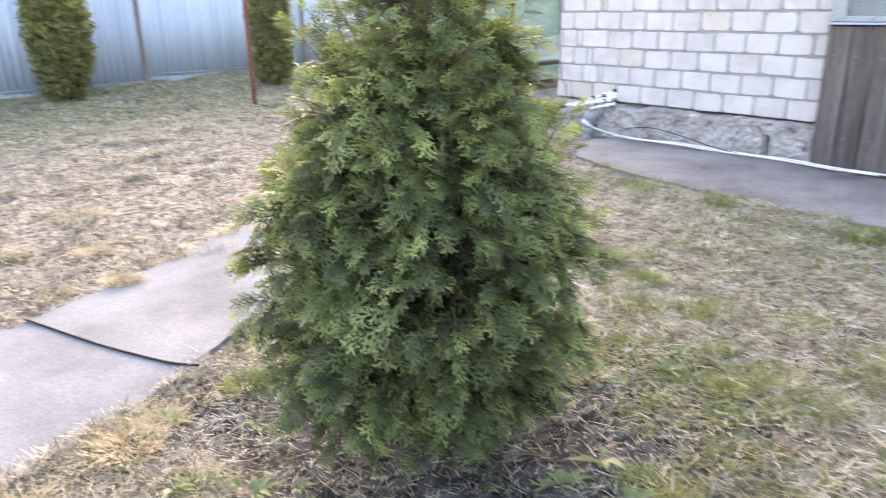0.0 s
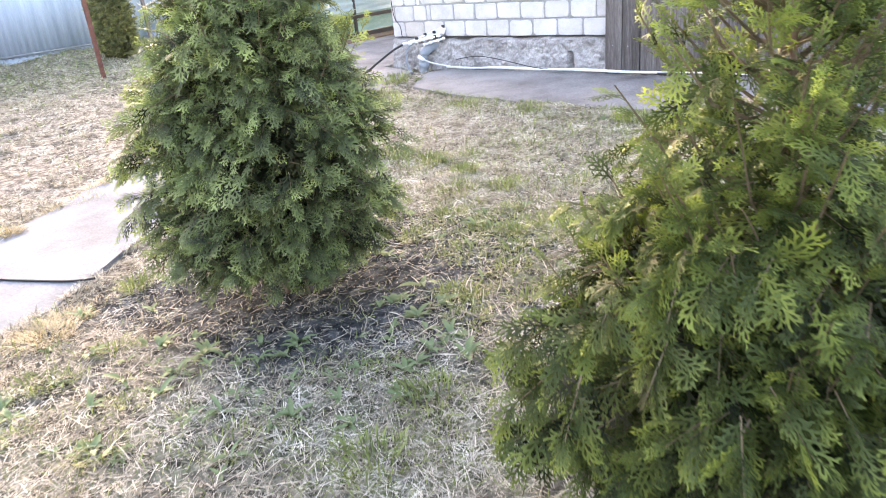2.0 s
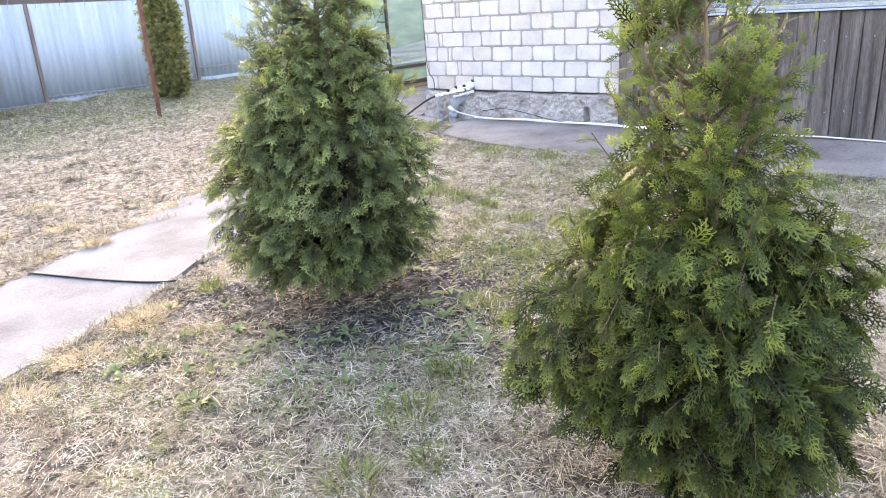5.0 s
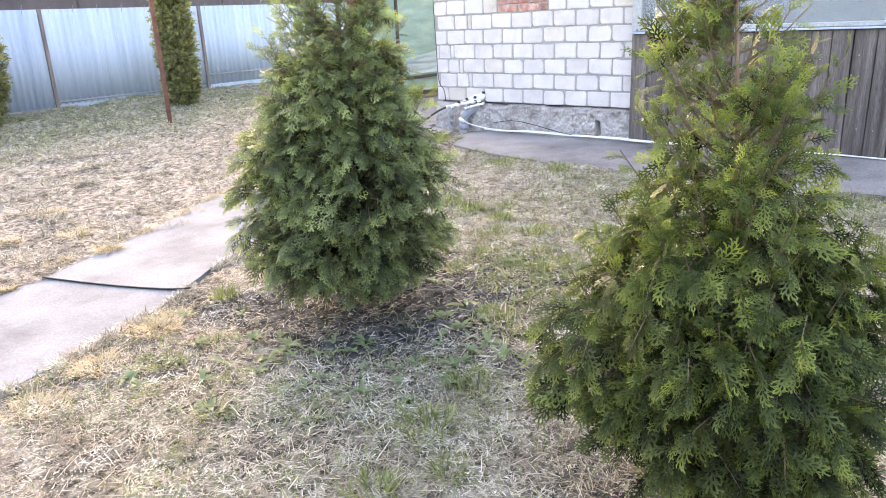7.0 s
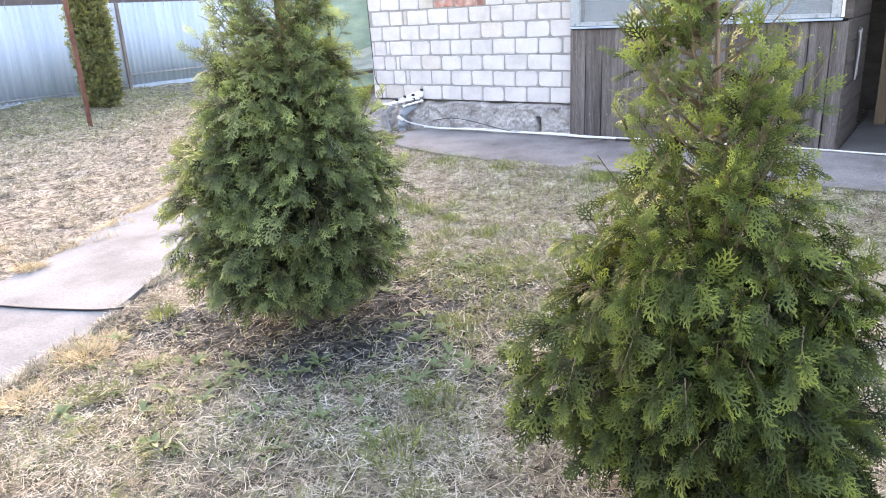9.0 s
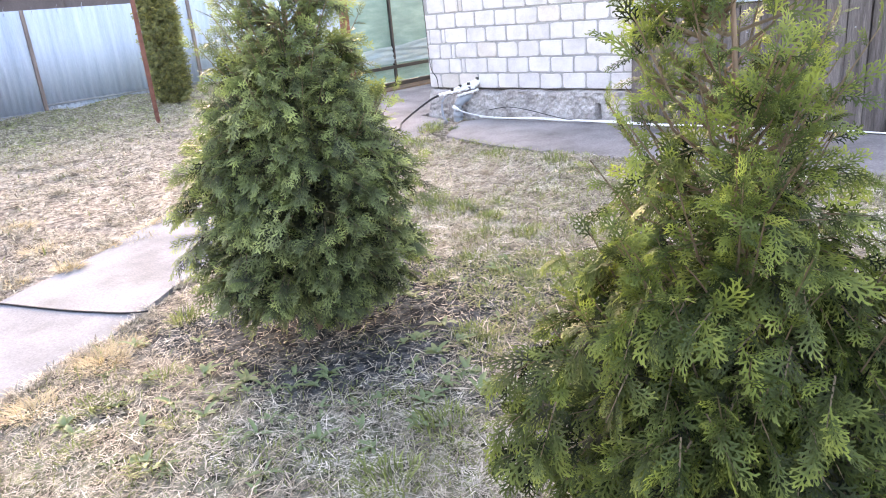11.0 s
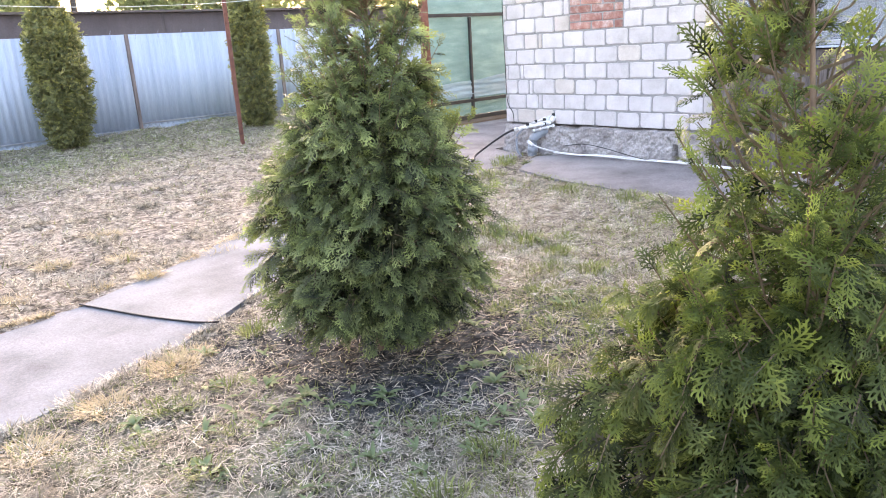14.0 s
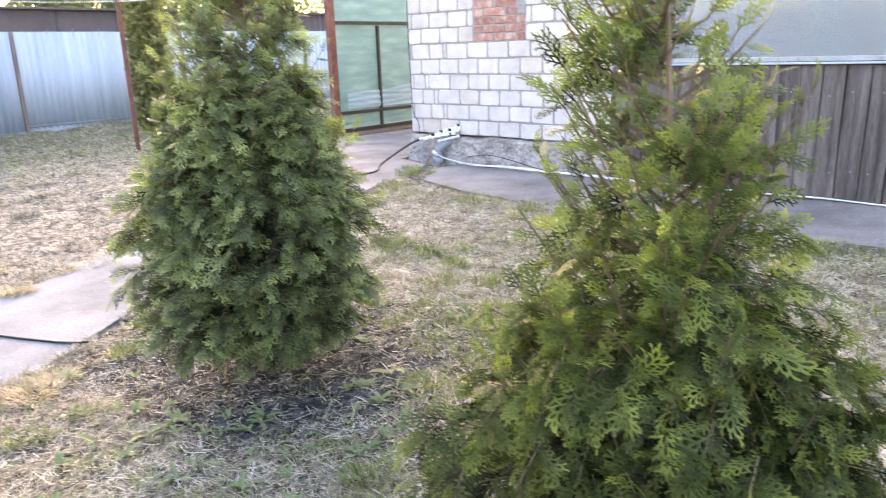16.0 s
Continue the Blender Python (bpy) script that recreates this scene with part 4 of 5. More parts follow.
def foliage(seed, clusters, each, profile, top, low, size, inward=0.3, lean=(0, 0), droop=0.2, lumps=0.16, thin=None, fill=0, pairs=6, fill_to=0.7, shoots=(), wide=0.03, facing=0.6, spurs=(), hang=0.0, crown_light=0.05):
    """A crown on the outline profile(height 0..1) -> radius: drooping branch fans, each of several flat sprays, over a loose inner fill."""
    rng = np.random.RandomState(seed)
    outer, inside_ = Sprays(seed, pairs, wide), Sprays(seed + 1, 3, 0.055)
    stems = []

    def stem(a, b, r, r2=None):
        d = unit(b - a)
        side = unit(np.cross(d, np.array([0.3, 0.2, 1.0])))
        r2 = r * 0.4 if r2 is None else r2
        for w in (side, np.cross(d, side)):
            stems.append([a - w * r, b - w * r2, b + w * r2, a + w * r])

    made = 0
    while made < clusters + fill:
        h = rng.rand()
        r = profile(h)
        if rng.rand() > r / 0.5 + 0.1:
            continue
        inner = made >= clusters
        if (inner and h > fill_to) or (not inner and thin and rng.rand() > thin(h)):
            continue
        az = rng.rand() * 2 * math.pi
        lump = 1 + lumps * 2 * (float(vnoise(math.cos(az) * 1.3, math.sin(az) * 1.3 + h * 5, 1.0, seed)) - 0.5) + lumps * 2.4 * (float(vnoise(math.cos(az) * 3.6, math.sin(az) * 3.6 + h * 15, 1.0, seed + 3)) - 0.5)
        depth = 0.34 + 0.4 * rng.rand() if inner else 1 - inward * rng.rand() ** 1.3
        reach = size * (2.0 if not inner else 1.7)
        z = low + h * (top - low)
        out_dir = np.array([math.cos(az), math.sin(az), 0])
        tang = np.array([-out_dir[1], out_dir[0], 0])
        rise = 1.2 * h * h + rng.normal(0.0, 0.3) - droop * (1 - h)
        d = unit(out_dir * 0.9 + tang * rng.normal(0, 0.42) + np.array([0, 0, rise]))
        nrm = unit(np.array([0, 0, 0.9]) + out_dir * facing + rng.normal(0, 0.42, 3))
        rad = max(0.01, r * lump * depth - reach * 0.85 * math.hypot(d[0], d[1]))
        base = np.array([lean[0] * z, lean[1] * z, z - reach * 0.7 * d[2]]) + out_dir * rad
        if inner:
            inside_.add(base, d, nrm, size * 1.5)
        else:
            side = unit(np.cross(nrm, d))
            stem(base, base + d * reach * 0.6 - np.array([0, 0, 0.1 * reach]), 0.0018)
            for k in range(each):
                t = (k + 0.5) / each
                sgn = 1 if k % 2 else -1
                ang = sgn * radians(rng.uniform(18, 62)) * (1 - 0.75 * t)
                dd = unit(d * math.cos(ang) + side * math.sin(ang) + rng.normal(0, 0.3, 3) + np.array([0, 0, 0.12 - hang - 0.35 * t]))
                p = base + d * reach * 0.6 * t + np.array([0, 0, -0.1 * reach * t * t])
                # tone climbs with height: painted sky light on top, shade low down
                outer.add(p, dd, unit(nrm + rng.normal(0, 0.5, 3)), size * rng.uniform(0.65, 1.25) * (1.08 - 0.25 * t), crown_light * min(1.0, max(-1.0, 3 * (h - 0.3))))
        made += 1
    # the open top: bunches of curved shoots off the stem, each with sprays on both sides and one at its end
    bunch_h, bunch_az = 0.0, 0.0
    spread = shoots[4] if shoots else (1, 1)
    for sh in range(shoots[0] if shoots else 0):
        if sh % 4 == 0:
            bunch_h, bunch_az = shoots[1] + (0.97 - shoots[1]) * (sh + 4 * rng.rand()) / shoots[0], rng.rand() * 2 * math.pi
        h = min(0.99, max(shoots[1], bunch_h + rng.normal(0, 0.03)))
        az = bunch_az + rng.normal(0, 0.45)
        r1 = max(0.04, profile(h) * rng.uniform(*spread))
        if sh < len(spurs):                       # single shoots that stand out of the outline
            h, az, r1 = spurs[sh][0], radians(spurs[sh][1]), spurs[sh][2]
        out_dir = np.array([math.cos(az), math.sin(az), 0])
        z1 = low + h * (top - low)
        z0 = z1 - r1 * rng.uniform(0.5, 1.25)
        a = np.array([lean[0] * z0, lean[1] * z0, z0])
        b = np.array([lean[0] * z1, lean[1] * z1, z1]) + out_dir * r1 * 0.86
        m = (a + b) / 2 + out_dir * r1 * 0.1 - np.array([0, 0, 0.1 * r1])
        stem(a, m, 0.0034, 0.0026)
        stem(m, b, 0.0026, 0.0012)
        n = max(4, int(np.linalg.norm(b - a) / shoots[2]))
        flat = unit(np.array([0, 0, 0.7]) + out_dir * rng.uniform(-0.2, 0.9) + rng.normal(0, 0.35, 3))
        for k in range(n):
            t = 0.22 + 0.78 * (k + 0.6 * rng.rand()) / n
            p = a + (m - a) * t * 2 if t < 0.5 else m + (b - m) * min(1, t * 2 - 1)
            d = unit(b - m)
            side = unit(np.cross(flat, d))
            ang = (1 if k % 2 else -1) * radians(rng.uniform(25, 65)) * (1 - 0.8 * (k == n - 1))
            dd = unit(d * math.cos(ang) + side * math.sin(ang) + rng.normal(0, 0.2, 3) + np.array([0, 0, -0.12]))
            outer.add(p, dd, unit(flat + rng.normal(0, 0.4, 3)), shoots[3] * rng.uniform(0.6, 1.25), crown_light)
    return outer.mesh("crown"), inside_.mesh("inner_foliage"), np_mesh("twig_work", np.array(stems).reshape(-1, 3), np.arange(len(stems) * 4).reshape(-1, 4))


def branches(seed, count, profile, top, low, thick=0.006, start=0.0):
    """Side branches from the stem out to the crown, all in one bark mesh list."""
    rng = random.Random(seed)
    out = []
    for k in range(count):
        h = start + (1 - start) * (k + rng.random()) / count * 0.95
        az = k * 2.4 + rng.uniform(-0.4, 0.4)
        r = profile(h) * rng.uniform(0.5, 0.66)
        z = low + h * (top - low)
        d = Vector((math.cos(az), math.sin(az), 0))
        z0 = max(0.05, z - r * 0.7)
        pts = smooth_line([(0, 0, z0), d * r * 0.35 + Vector((0, 0, z0 + r * 0.25)), d * r * 0.75 + Vector((0, 0, z0 + r * 0.62)), d * r + Vector((0, 0, z + 0.03))], 4)
        n = len(pts)
        out.append((pts, [thick * (1 - 0.75 * i / (n - 1)) for i in range(n)]))
    return out


def thuja(name, x, y, top, profile, seed, clusters, each, size, mat, label, group, trunk_r=0.022, lean=(0, 0), nbranch=26, low=0.06, inner_mat=None, **more):
    zg = float(ground_z(x, y))
    tree = tagged(empty(name, pose(x, y, zg)), label, "shrub", group)
    hgt = top - zg
    pts = smooth_line([(0, 0, -0.1), (lean[0] * 0.2, lean[1] * 0.2, hgt * 0.25), (lean[0] * hgt * 0.5 + 0.012, lean[1] * hgt * 0.5, hgt * 0.55), (lean[0] * hgt * 0.9, lean[1] * hgt * 0.9, hgt * 0.95)], 6)
    n = len(pts)
    part("trunk", tube_mesh("trunk", pts, [trunk_r * (1 - 0.8 * i / (n - 1)) for i in range(n)], 10), M_BARK, tree, "reddish brown fibrous trunk")
    for p, r in branches(seed, nbranch, profile, hgt, low, thick=trunk_r * 0.22):
        part("branch", tube_mesh("branch", [(q[0] + lean[0] * q[2], q[1] + lean[1] * q[2], q[2]) for q in p], r, 6), M_BARK, tree)
    crown, inner, twigs = foliage(seed, clusters, each, profile, hgt, low, size, lean=lean, **more)
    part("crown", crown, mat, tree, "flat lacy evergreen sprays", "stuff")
    part("twig_work", twigs, M_TWIG, tree, "thin orange-brown twigs", "stuff")
    part("inner_foliage", inner, inner_mat or M_INNER_SHADE, tree, "inner foliage, shade painted in on the young thujas", "stuff")
    return tree


def curve(points):
    hs, rs = [p[0] for p in points], [p[1] for p in points]
    return lambda h: float(np.interp(h, hs, rs))


PROF_A = curve([(0, 0.42), (0.04, 0.48), (0.08, 0.525), (0.23, 0.54), (0.29, 0.51), (0.35, 0.45), (0.41, 0.39), (0.48, 0.345), (0.56, 0.31), (0.68, 0.27), (0.8, 0.21), (0.92, 0.11), (1, 0.02)])
PROF_B = curve([(0, 0.27), (0.05, 0.36), (0.12, 0.47), (0.2, 0.495), (0.28, 0.475), (0.35, 0.415), (0.42, 0.37), (0.48, 0.3), (0.55, 0.245), (0.65, 0.215), (0.75, 0.19), (0.88, 0.13), (1, 0.04)])
PROF_C2 = curve([(0, 0.26), (0.06, 0.33), (0.22, 0.42), (0.4, 0.44), (0.55, 0.42), (0.7, 0.38), (0.85, 0.24), (0.95, 0.12), (1, 0.02)])
PROF_C = curve([(0, 0.24), (0.06, 0.32), (0.25, 0.36), (0.5, 0.34), (0.7, 0.29), (0.85, 0.2), (0.95, 0.09), (1, 0.02)])

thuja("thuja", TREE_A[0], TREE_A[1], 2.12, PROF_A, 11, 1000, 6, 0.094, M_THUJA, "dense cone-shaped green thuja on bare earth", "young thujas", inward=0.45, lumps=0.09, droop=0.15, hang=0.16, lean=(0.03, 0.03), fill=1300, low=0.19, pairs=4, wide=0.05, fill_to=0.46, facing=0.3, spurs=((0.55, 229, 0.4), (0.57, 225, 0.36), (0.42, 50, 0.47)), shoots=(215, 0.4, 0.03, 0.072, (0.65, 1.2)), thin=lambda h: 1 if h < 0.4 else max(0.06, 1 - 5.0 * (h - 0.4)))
thuja("thuja", TREE_B[0], TREE_B[1], 1.8, PROF_B, 12, 800, 7, 0.083, M_THUJA_B, "yellow-green thuja with a thin open top", "young thujas", inward=0.55, lumps=0.1, droop=0.3, hang=0.3, crown_light=0.15, pairs=5, fill_to=0.34, facing=0.3, thin=lambda h: 1 if h < 0.3 else max(0.02, 0.75 - 3.2 * (h - 0.3)), spurs=((0.66, 12, 0.28), (0.6, 215, 0.26)), shoots=(200, 0.33, 0.03, 0.064, (0.55, 1.15)), wide=0.046, low=0.12, trunk_r=0.013, nbranch=34, lean=(-0.06, -0.006), fill=700)
thuja("columnar_thuja", -5.2, -0.1, 2.95, PROF_C, 13, 1700, 4, 0.1, M_COLUMN, "tall slender columnar thuja before the sheet fence", "columnar thujas", nbranch=6, inward=0.3, lumps=0.05, droop=-0.6, fill=2200, pairs=2, wide=0.13, inner_mat=M_COLUMN, fill_to=0.97, facing=1.3)
thuja("columnar_thuja", -5.91, -2.69, 2.55, PROF_C2, 14, 1800, 4, 0.1, M_COLUMN, "slender columnar thuja with a browned foot", "columnar thujas", nbranch=6, inward=0.3, lumps=0.07, droop=-0.6, fill=2200, pairs=2, wide=0.13, inner_mat=M_COLUMN, fill_to=0.97, facing=1.3)


# ---- distant trees behind the fences ----
def far_tree(x, y, height, spread, seed):
    rng = np.random.RandomState(seed)
    tree = tagged(empty("tree", pose(x, y, 0.1)), "distant leafy tree beyond the fences, hazy green", "tree", "distant trees")
    part("trunk", tube_mesh("trunk", [(0, 0, 0), (0.1, 0.05, height * 0.4), (0, 0.1, height * 0.8)], [0.16, 0.11, 0.04], 8), M_BARK, tree)
    for k in range(7):
        a = rng.rand() * 6.3
        z = height * (0.3 + 0.08 * k)
        part("limb", tube_mesh("limb", [(0.05, 0.05, z), (math.cos(a) * spread * 0.35, math.sin(a) * spread * 0.35, z + 0.5), (math.cos(a) * spread * 0.7, math.sin(a) * spread * 0.7, z + 0.9)], [0.06, 0.04, 0.015], 6), M_BARK, tree)
    n = 14000
    c = rng.normal(0, 1, (n, 3))
    c /= np.linalg.norm(c, axis=1)[:, None]
    cl = rng.normal(0, 1, (16, 3)) * np.array([spread * 0.42, spread * 0.42, height * 0.2]) + np.array([0, 0, height * 0.62])
    pos = cl[rng.randint(16, size=n)] + c * (rng.rand(n, 1) ** 0.4) * spread * 0.42
    a, b = rng.normal(0, 1, (2, n, 3))
    a /= np.linalg.norm(a, axis=1)[:, None]
    b = np.cross(a, b)
    b /= np.linalg.norm(b, axis=1)[:, None]
    s = rng.uniform(0.06, 0.14, (n, 1))
    v = np.stack([pos - a * s, pos + b * s * 0.55, pos + a * s, pos - b * s * 0.55], 1).reshape(-1, 3)
    v[:, 2] = np.maximum(v[:, 2], 0.5)
    part("crown", np_mesh("crown", v, np.arange(len(v)).reshape(-1, 4)), M_FARLEAF, tree, "", "stuff")


# haze over the distance is put into these pale leaf colours
M_FARLEAF = leafy("hazed_distant_leaf", (0.22, 0.25, 0.15), (0.29, 0.32, 0.2), (0.37, 0.4, 0.27), 0.65)
for k, (x, y, hgt, sp) in enumerate(((-16, -6.5, 5.0, 2.4), (-19, -3.4, 5.5, 2.6), (-21, -0.6, 5.6, 2.6), (-20, 5.5, 6.0, 2.6), (-17, 9.5, 5.0, 2.4), (-22, 13, 6.5, 3.0))):
    far_tree(x, y, hgt, sp, 60 + k)


# ---- grass, straw and weeds ----
def blades(seed, count, region, weight, length, width, lie, curl=0.3, lift=0.0):
    """Bent blades in a rectangle of the plan; weight(x, y) in 0..1 thins them out; lie: mean slope from flat, degrees."""
    rng = np.random.RandomState(seed)
    x0, x1, y0, y1 = region
    n = int(count)
    x, y = rng.uniform(x0, x1, n), rng.uniform(y0, y1, n)
    keep = (rng.rand(n) < weight(x, y)) & ~on_hard(x, y)
    x, y = x[keep], y[keep]
    n = len(x)
    z = ground_z(x, y) + lift * rng.rand(n)
    az = rng.rand(n) * 2 * np.pi
    el = np.abs(rng.normal(np.radians(lie), np.radians(lie * 0.6 + 6), n)).clip(0.02, 1.5)
    ln = length * rng.uniform(0.5, 1.5, n)
    w = width * rng.uniform(0.7, 1.4, n)
    d = np.stack([np.cos(az) * np.cos(el), np.sin(az) * np.cos(el), np.sin(el)], -1)
    s = np.stack([-np.sin(az), np.cos(az), rng.normal(0, 0.3, n)], -1)
    p0 = np.stack([x, y, z + 0.002], -1)
    bend = np.stack([rng.normal(0, curl, n), rng.normal(0, curl, n), -np.abs(rng.normal(0, curl * 0.6, n))], -1) * ln[:, None]
    p1 = p0 + d * (ln * 0.5)[:, None] + bend * 0.2
    p2 = p0 + d * ln[:, None] + bend * 0.55
    p2[:, 2] = np.maximum(p2[:, 2], ground_z(p2[:, 0], p2[:, 1]) + 0.002)
    p1[:, 2] = np.maximum(p1[:, 2], ground_z(p1[:, 0], p1[:, 1]) + 0.003)
    sw = s * w[:, None]
    v = np.stack([p0 - sw * 0.5, p0 + sw * 0.5, p1 + sw * 0.5, p1 - sw * 0.5, p2], 1).reshape(-1, 3)
    k = np.arange(n)[:, None] * 5
    q = np.concatenate([k + np.array([[0, 1, 2]]), k + np.array([[0, 2, 3]]), k + np.array([[3, 2, 4]])])
    return np_mesh("blades", v, q)


def stuff(name, mesh, mat, label):
    tagged(part(name, mesh, mat), label, name.replace("_", " "), "", "stuff")


NEAR, MIDDLE, LAWN = (1.4, 6.6, -6.2, -2.6), (0.9, 6.6, -2.7, -1.05), (-6.65, 1.6, -7.5, 1.5)
stuff("dry_straw", blades(1, 300000, NEAR, lambda x, y: np.clip(0.25 + 1.0 * vnoise(x, y, 5, 55) + 0.3 * (x + 0.6 * (y + 4.4) > 3.3), 0, 1) * (1 - 0.4 * soil_zone(x, y)) * (1 - 0.45 * np.exp(-(((x - 3.45) / 0.5) ** 2 + ((y + 3.5) / 0.55) ** 2))) * np.clip(2.4 * np.hypot(x - 3.0, y + 4.0) - 0.7, 0.45, 1), 0.03, 0.0018, 15, 1.1, 0.012), M_STRAW, "dry mown straw strewn over the ground between the shrubs")
stuff("dry_straw", blades(2, 90000, MIDDLE, lambda x, y: 1 - 0.5 * soil_zone(x, y), 0.036, 0.0027, 16, 0.8, 0.014), M_STRAW, "dry mown straw before the house apron")
stuff("dry_straw", blades(3, 140000, LAWN, lambda x, y: np.clip(3.4 * vnoise(x, y * 1.6, 5.0, 51) - 1.0, 0.04, 1), 0.05, 0.0055, 18, 0.5, 0.02), M_LAWN, "dry bleached mown lawn beside the path")
stuff("dry_straw", blades(11, 70000, (1.4, 8.6, -8.8, -1.1), lambda x, y: 0.75 * (0.4 + vnoise(x, y, 4, 65)) * np.clip(np.maximum(np.maximum(x - 6.2, -5.9 - y), 0) * 4, 0, 1), 0.04, 0.004, 15, 0.6, 0.012), M_LAWN, "dry mown straw over the rest of the plot")
stuff("green_grass", blades(4, 85000, NEAR, lambda x, y: (0.16 + 0.84 * green_zone(x, y)) * (1 - 0.6 * soil_zone(x, y)) * np.clip(2.6 * vnoise(x, y, 7, 91) - 0.7, 0.2, 1), 0.04, 0.0024, 38, 0.45), M_GRASS, "sparse short green grass between the shrubs")
stuff("green_grass", blades(5, 22000, MIDDLE, lambda x, y: 0.1 + 0.9 * green_zone(x, y), 0.05, 0.0035, 40, 0.35), M_GRASS, "sparse green grass along the apron")
stuff("green_grass", blades(6, 42000, LAWN, lambda x, y: 0.06 + 0.94 * green_zone(x, y), 0.05, 0.006, 35, 0.35), M_GRASS, "green grass in the far lawn by the fence")
stuff("chaff", blades(8, 120000, NEAR, lambda x, y: np.clip(1.6 * vnoise(x, y, 6, 57) - 0.3, 0.05, 1) * (1 - 0.8 * soil_zone(x, y)) * np.clip(2.2 * np.hypot(x - 3.0, y + 4.0) - 0.75, 0.12, 1), 0.012, 0.004, 10, 0.5, 0.008), M_STRAW, "short chaff of chopped dry grass on the earth")
stuff("dry_straw", blades(9, 22000, (1.3, 6.4, -4.2, -2.5), lambda x, y: np.clip(2.0 * vnoise(x, y * 1.5, 4, 61) - 0.4, 0.05, 1) * (1 - 0.75 * soil_zone(x, y)) * (np.hypot(x - 2.95, y + 4.03) > 0.5), 0.055, 0.0034, 18, 0.5, 0.014), M_STRAW, "longer dry straw in the middle of the plot")
stuff("dry_straw", blades(10, 26000, NEAR, lambda x, y: np.clip(2.4 * vnoise(x, y, 4, 63) - 0.7 + 0.6 * np.exp(-(((x - 3.9) / 0.6) ** 2 + ((y + 4.75) / 0.4) ** 2)), 0.04, 1) * (1 - 0.75 * soil_zone(x, y)) * (np.hypot(x - 2.95, y + 4.03) > 0.55), 0.065, 0.0023, 12, 0.4, 0.016), M_STRAW, "long pale straws scattered over the mown ground")
stuff("needle_litter", blades(7, 1300, (2.3, 3.7, -4.8, -3.5), lambda x, y: np.exp(-(((x - 3.0) / 0.24) ** 2 + ((y + 4.08) / 0.24) ** 2)), 0.022, 0.004, 8, 0.3), M_LITTER, "brown shed needles, darkened for the shade under the dense thuja")


def tuft(x, y, r, count, length, width, mat, seed, label, name="grass_tuft", lie=55):
    rng = np.random.RandomState(seed)
    zg = float(ground_z(x, y))
    n = count
    a, rr = rng.rand(n) * 6.283, r * rng.rand(n) ** 0.6
    p0 = np.stack([np.cos(a) * rr, np.sin(a) * rr, np.full(n, -0.004)], -1)
    b = a + rng.normal(0, 0.8, n)
    el = np.radians(rng.normal(lie, 18, n)).clip(0.1, 1.5)
    ln = length * rng.uniform(0.5, 1.2, n)
    d = np.stack([np.cos(b) * np.cos(el), np.sin(b) * np.cos(el), np.sin(el)], -1)
    s = np.stack([-np.sin(b), np.cos(b), np.zeros(n)], -1) * (width * rng.uniform(0.6, 1.3, n))[:, None]
    p1 = p0 + d * (ln * 0.55)[:, None]
    p2 = p0 + d * ln[:, None] * np.array([1.15, 1.15, 0.75])
    v = np.stack([p0 - s * 0.3, p0 + s * 0.3, p1 + s * 0.5, p1 - s * 0.5, p2 + s * 0.1, p2 - s * 0.1], 1).reshape(-1, 3)
    k = np.arange(n)[:, None] * 6
    q = np.concatenate([k + np.array([[0, 1, 2, 3]]), k + np.array([[3, 2, 4, 5]])])
    tagged(part(name, np_mesh(name, v, q), mat, m=pose(x, y, zg)), label, name.replace("_", " "), name + "s")


def weed(x, y, size, leaves, seed, label="low broad-leaved green weed on the bare ground", mat=None):
    """A rosette: each leaf a folded, pointed blade of its own."""
    rng = random.Random(seed)
    root = tagged(empty("weed", pose(x, y, float(ground_z(x, y)))), label, "weed", "weeds")
    for k in range(leaves):
        ln, w = size * rng.uniform(0.6, 1.1), size * rng.uniform(0.16, 0.3)
        v, q = [], []
        el = rng.uniform(0.35, 1.15)
        for i in range(6):
            t = i / 5
            half = w * math.sin(math.pi * min(0.98, 0.12 + 0.86 * t)) ** 0.8 * 0.5
            px, pz = ln * t * math.cos(el * (1 - 0.5 * t)), ln * t * math.sin(el * (1 - 0.6 * t)) + 0.002
            v += [(px, -half, pz + half * 0.35), (px, 0, pz), (px, half, pz + half * 0.35)]
        for i in range(5):
            a = 3 * i
            q += [(a, a + 1, a + 4, a + 3), (a + 1, a + 2, a + 5, a + 4)]
        part("leaf", np_mesh("leaf", np.array(v), np.array(q), True), mat or M_WEED, root, m=pose(0, 0, 0, 0, 0, rng.uniform(0, 360)))


# golden dry tufts along the path
rt = random.Random(5)
for x, y, r, n in ((2.36, -4.72, 0.10, 420), (2.3, -4.6, 0.07, 220), (2.5, -5.05, 0.09, 260), (2.62, -5.35, 0.1, 260), (0.82, -3.75, 0.1, 300), (0.66, -3.5, 0.07, 200), (0.97, -4.28, 0.07, 220), (0.9, -4.55, 0.06, 160), (0.45, -4.25, 0.1, 260), (0.1, -4.6, 0.12, 260), (-0.4, -4.1, 0.12, 260), (0.7, -5.0, 0.1, 240)):
    tuft(x, y, r, n, 0.075, 0.004, M_TUFT, rt.randrange(999), "golden dry grass tuft beside the path", "dry_tuft", 30)
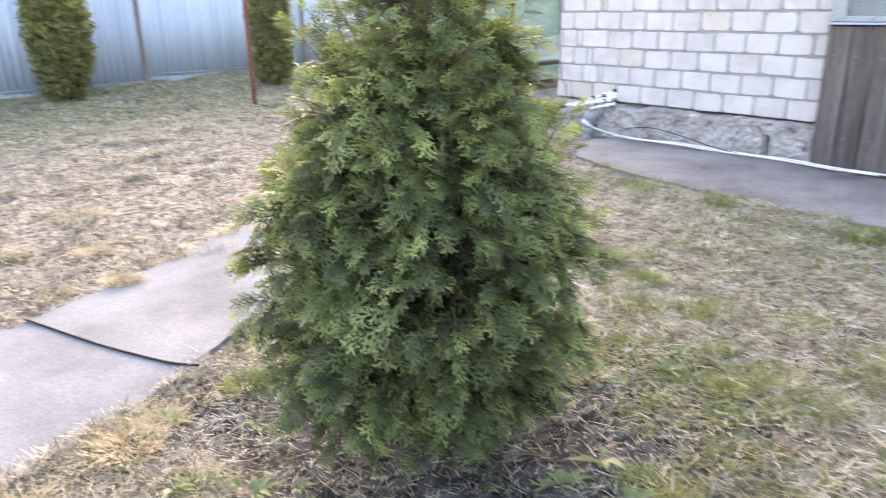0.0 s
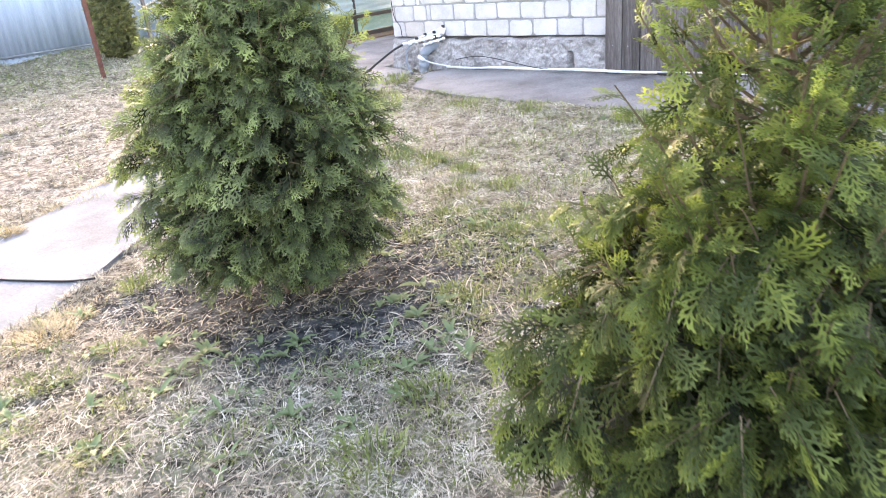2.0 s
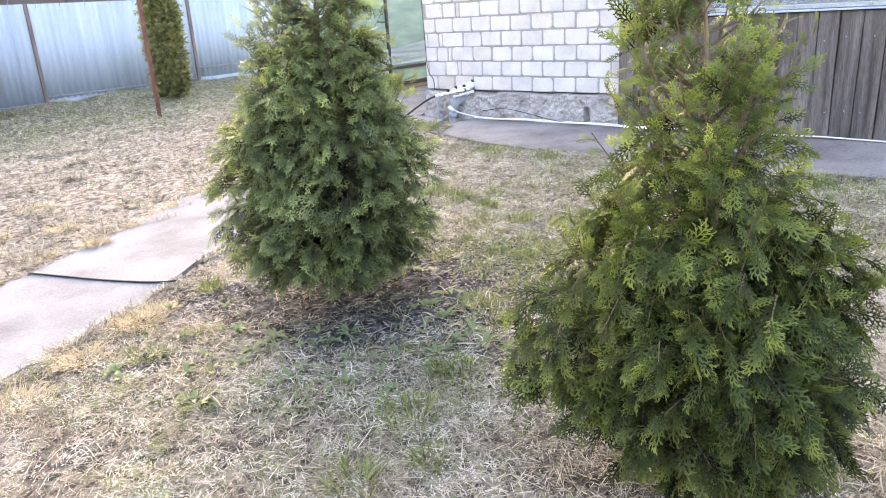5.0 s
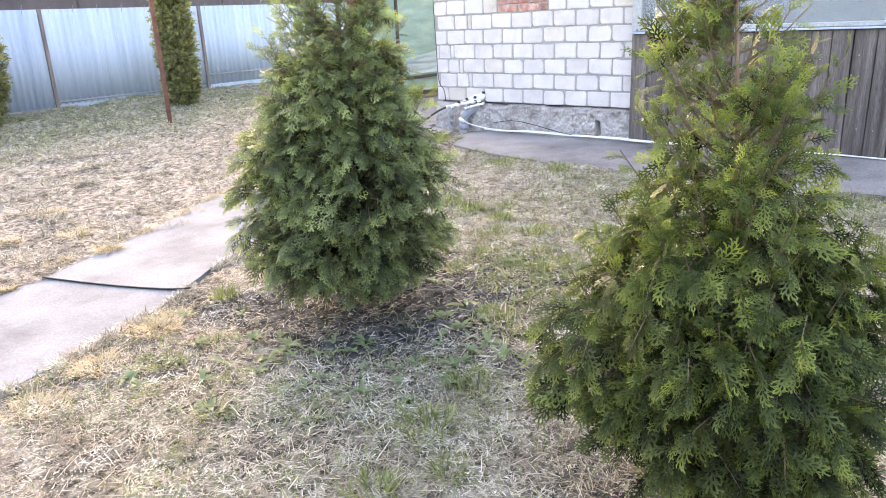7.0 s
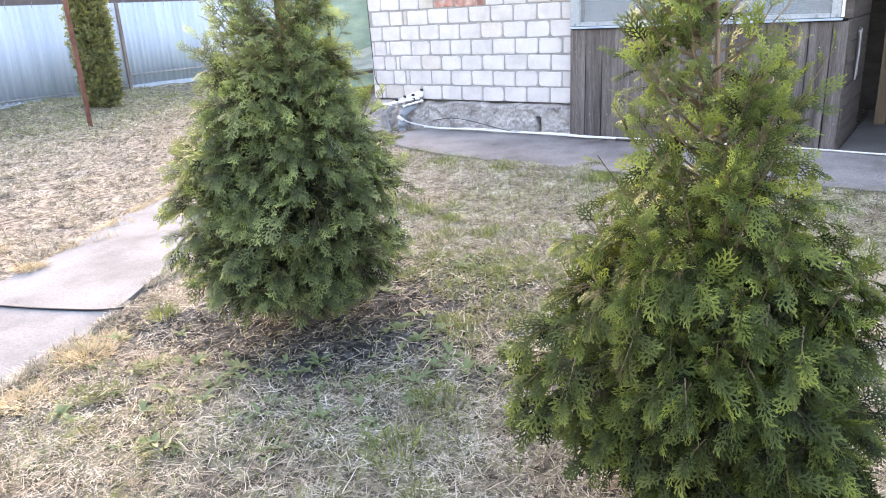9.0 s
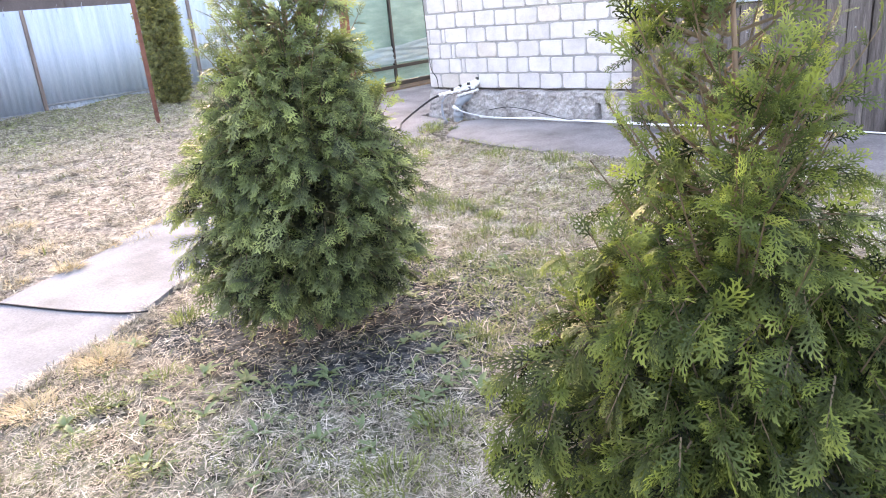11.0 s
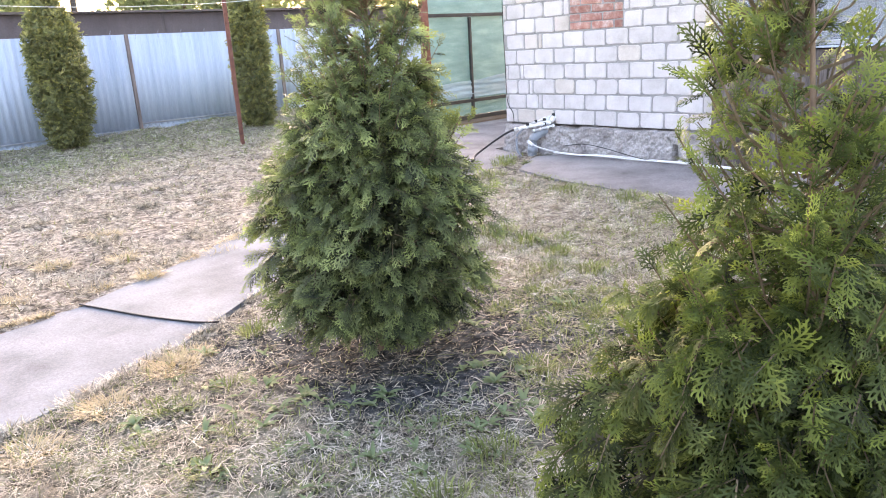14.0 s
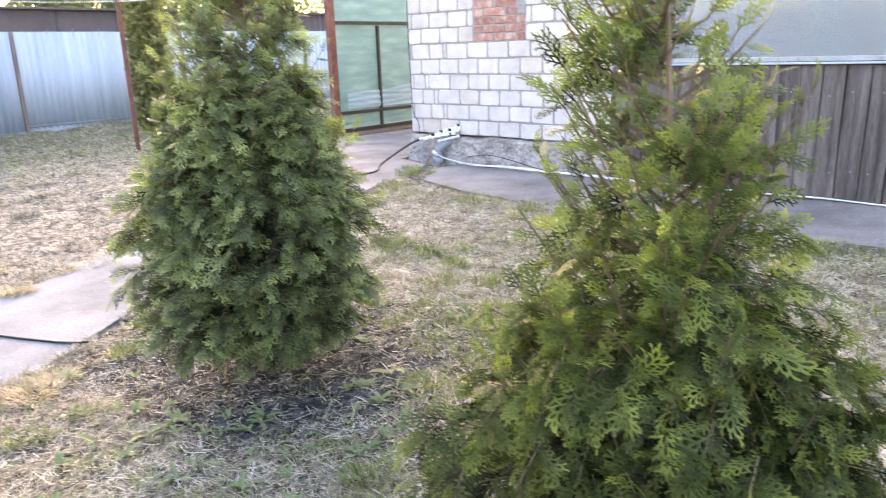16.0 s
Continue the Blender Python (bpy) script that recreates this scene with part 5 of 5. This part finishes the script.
# green tufts and weeds
for x, y, r, n in ((2.15, -2.45, 0.13, 260), (2.43, -2.45, 0.1, 240), (2.76, -2.58, 0.06, 160), (3.1, -2.7, 0.08, 140), (2.3, -4.3, 0.06, 120), (3.95, -4.6, 0.1, 160), (4.05, -4.95, 0.08, 120), (3.9, -4.3, 0.09, 140), (1.8, -1.3, 0.12, 160), (2.4, -1.32, 0.1, 150), (3.2, -1.35, 0.13, 200), (3.7, -1.38, 0.1, 160), (4.3, -1.3, 0.12, 180), (0.62, -0.72, 0.12, 180), (0.45, -0.5, 0.1, 160), (0.85, -1.15, 0.14, 200)):
    tuft(x, y, r, n, 0.085, 0.005, M_GRASS, rt.randrange(999), "short green grass tuft in the straw", "grass_tuft", 55)
for x, y, s, n in ((3.3, -4.28, 0.11, 9), (3.55, -3.95, 0.12, 8), (3.42, -3.76, 0.17, 6), (3.75, -4.05, 0.1, 9), (3.6, -4.3, 0.09, 8), (2.95, -4.62, 0.07, 8), (2.8, -4.56, 0.08, 8), (3.1, -4.6, 0.06, 7), (3.5, -4.6, 0.07, 7), (4.2, -4.3, 0.08, 8), (4.35, -4.85, 0.08, 7), (2.2, -2.5, 0.12, 10), (2.5, -2.42, 0.12, 9), (3.35, -2.9, 0.08, 8), (4.0, -3.3, 0.08, 8), (2.9, -3.2, 0.07, 7), (3.0, -1.4, 0.1, 9), (3.5, -1.42, 0.12, 10), (4.6, -5.0, 0.09, 7), (5.1, -4.95, 0.1, 7), (3.9, -5.15, 0.06, 7), (3.4, -5.2, 0.06, 7), (2.9, -5.2, 0.05, 7)):
    weed(x, y, s * 0.62, n, rt.randrange(999))

# low bleached clumps in the mown lawn beyond the path
for k in range(110):
    x, y = rt.uniform(-4.2, 1.2), rt.uniform(-6.5, -0.4)
    if not on_hard(np.array([x]), np.array([y]))[0]:
        tuft(x, y, rt.uniform(0.08, 0.2), rt.randrange(90, 200), rt.uniform(0.05, 0.085), 0.006, M_LAWN, rt.randrange(999), "low bleached clump of mown grass in the lawn", "dry_tuft", 24)
# olive clumps of short grass between the shrubs and the apron
for k in range(120):
    x, y = (rt.uniform(2.6, 5.2), rt.uniform(-5.3, -2.0)) if k < 60 else (rt.gauss(3.4, 0.32), rt.gauss(-3.25, 0.45))
    if math.hypot(x - TREE_A[0], y - TREE_A[1]) > 0.62 and math.hypot(x - TREE_B[0], y - TREE_B[1]) > 0.55 and not on_hard(np.array([x]), np.array([y]))[0]:
        tuft(x, y, rt.uniform(0.04, 0.11), rt.randrange(50, 150), rt.uniform(0.035, 0.075), 0.0035, M_GRASS, rt.randrange(999), "thin olive-green grass clump in the straw", "grass_tuft", 40)
# more low weeds in the bare earth round the dense thuja
for k in range(80):
    a, r = rt.uniform(-2.4, 1.3), rt.uniform(0.42, 1.1)
    x, y = TREE_A[0] + r * math.cos(a), TREE_A[1] + r * math.sin(a)
    if not on_hard(np.array([x]), np.array([y]))[0] and math.hypot(x - TREE_B[0], y - TREE_B[1]) > 0.5:
        weed(x, y, rt.uniform(0.035, 0.085), rt.randrange(5, 9), rt.randrange(999))


def fringe(poly, first, last, count, seed, mat, label, name):
    """Ragged grass leaning over a stretch of a slab's rim."""
    rng = np.random.RandomState(seed)
    pts = np.array(poly[first:last + 1])
    seg = np.hypot(*(pts[1:] - pts[:-1]).T)
    cum = np.concatenate([[0], np.cumsum(seg)])
    s = rng.rand(count) * cum[-1]
    x, y = np.interp(s, cum, pts[:, 0]), np.interp(s, cum, pts[:, 1])
    dense = vnoise(x, y, 5, seed) > 0.32
    x, y = x[dense] + rng.normal(0.012, 0.02, dense.sum()), y[dense] + rng.normal(0, 0.02, dense.sum())
    n = len(x)
    b, el, ln = rng.rand(n) * 6.283, rng.uniform(0.15, 1.0, n), rng.uniform(0.02, 0.065, n)
    p0 = np.stack([x, y, level(x, y)], -1)
    d = np.stack([np.cos(b) * np.cos(el), np.sin(b) * np.cos(el), np.sin(el)], -1)
    w = np.stack([-np.sin(b), np.cos(b), 0 * b], -1) * rng.uniform(0.001, 0.0025, n)[:, None]
    p1, p2 = p0 + d * ln[:, None] * 0.55, p0 + d * ln[:, None] * np.array([1.1, 1.1, 0.8])
    v = np.stack([p0 - w, p0 + w, p1 + w, p1 - w, p2 + w * 0.3, p2 - w * 0.3], 1).reshape(-1, 3)
    k = np.arange(n)[:, None] * 6
    stuff(name, np_mesh(name, v, np.concatenate([k + np.array([[0, 1, 2, 3]]), k + np.array([[3, 2, 4, 5]])])), mat, label)


fringe(PATH_NEAR, 2, 5, 2600, 81, M_STRAW, "dry straw fringe along the path rim", "path_fringe")
fringe(PATH_FAR, 2, 5, 2600, 82, M_STRAW, "dry straw fringe along the raised path slab", "path_fringe")
fringe(PATH_FAR, 6, 8, 2600, 83, M_TUFT, "golden dry fringe on the far rim of the path", "path_fringe")
fringe(PATH_NEAR, 7, 8, 1200, 84, M_TUFT, "golden dry fringe on the far rim of the near slab", "path_fringe")
fringe(SLAB, 1, 5, 1700, 85, M_GRASS, "green grass fringe along the house apron", "apron_fringe")
fringe(SLAB_EAST, 0, 2, 2400, 86, M_GRASS, "green grass fringe along the apron slab", "apron_fringe")
fringe(SLAB, 0, 1, 900, 87, M_GRASS, "green grass between path and apron", "apron_fringe")
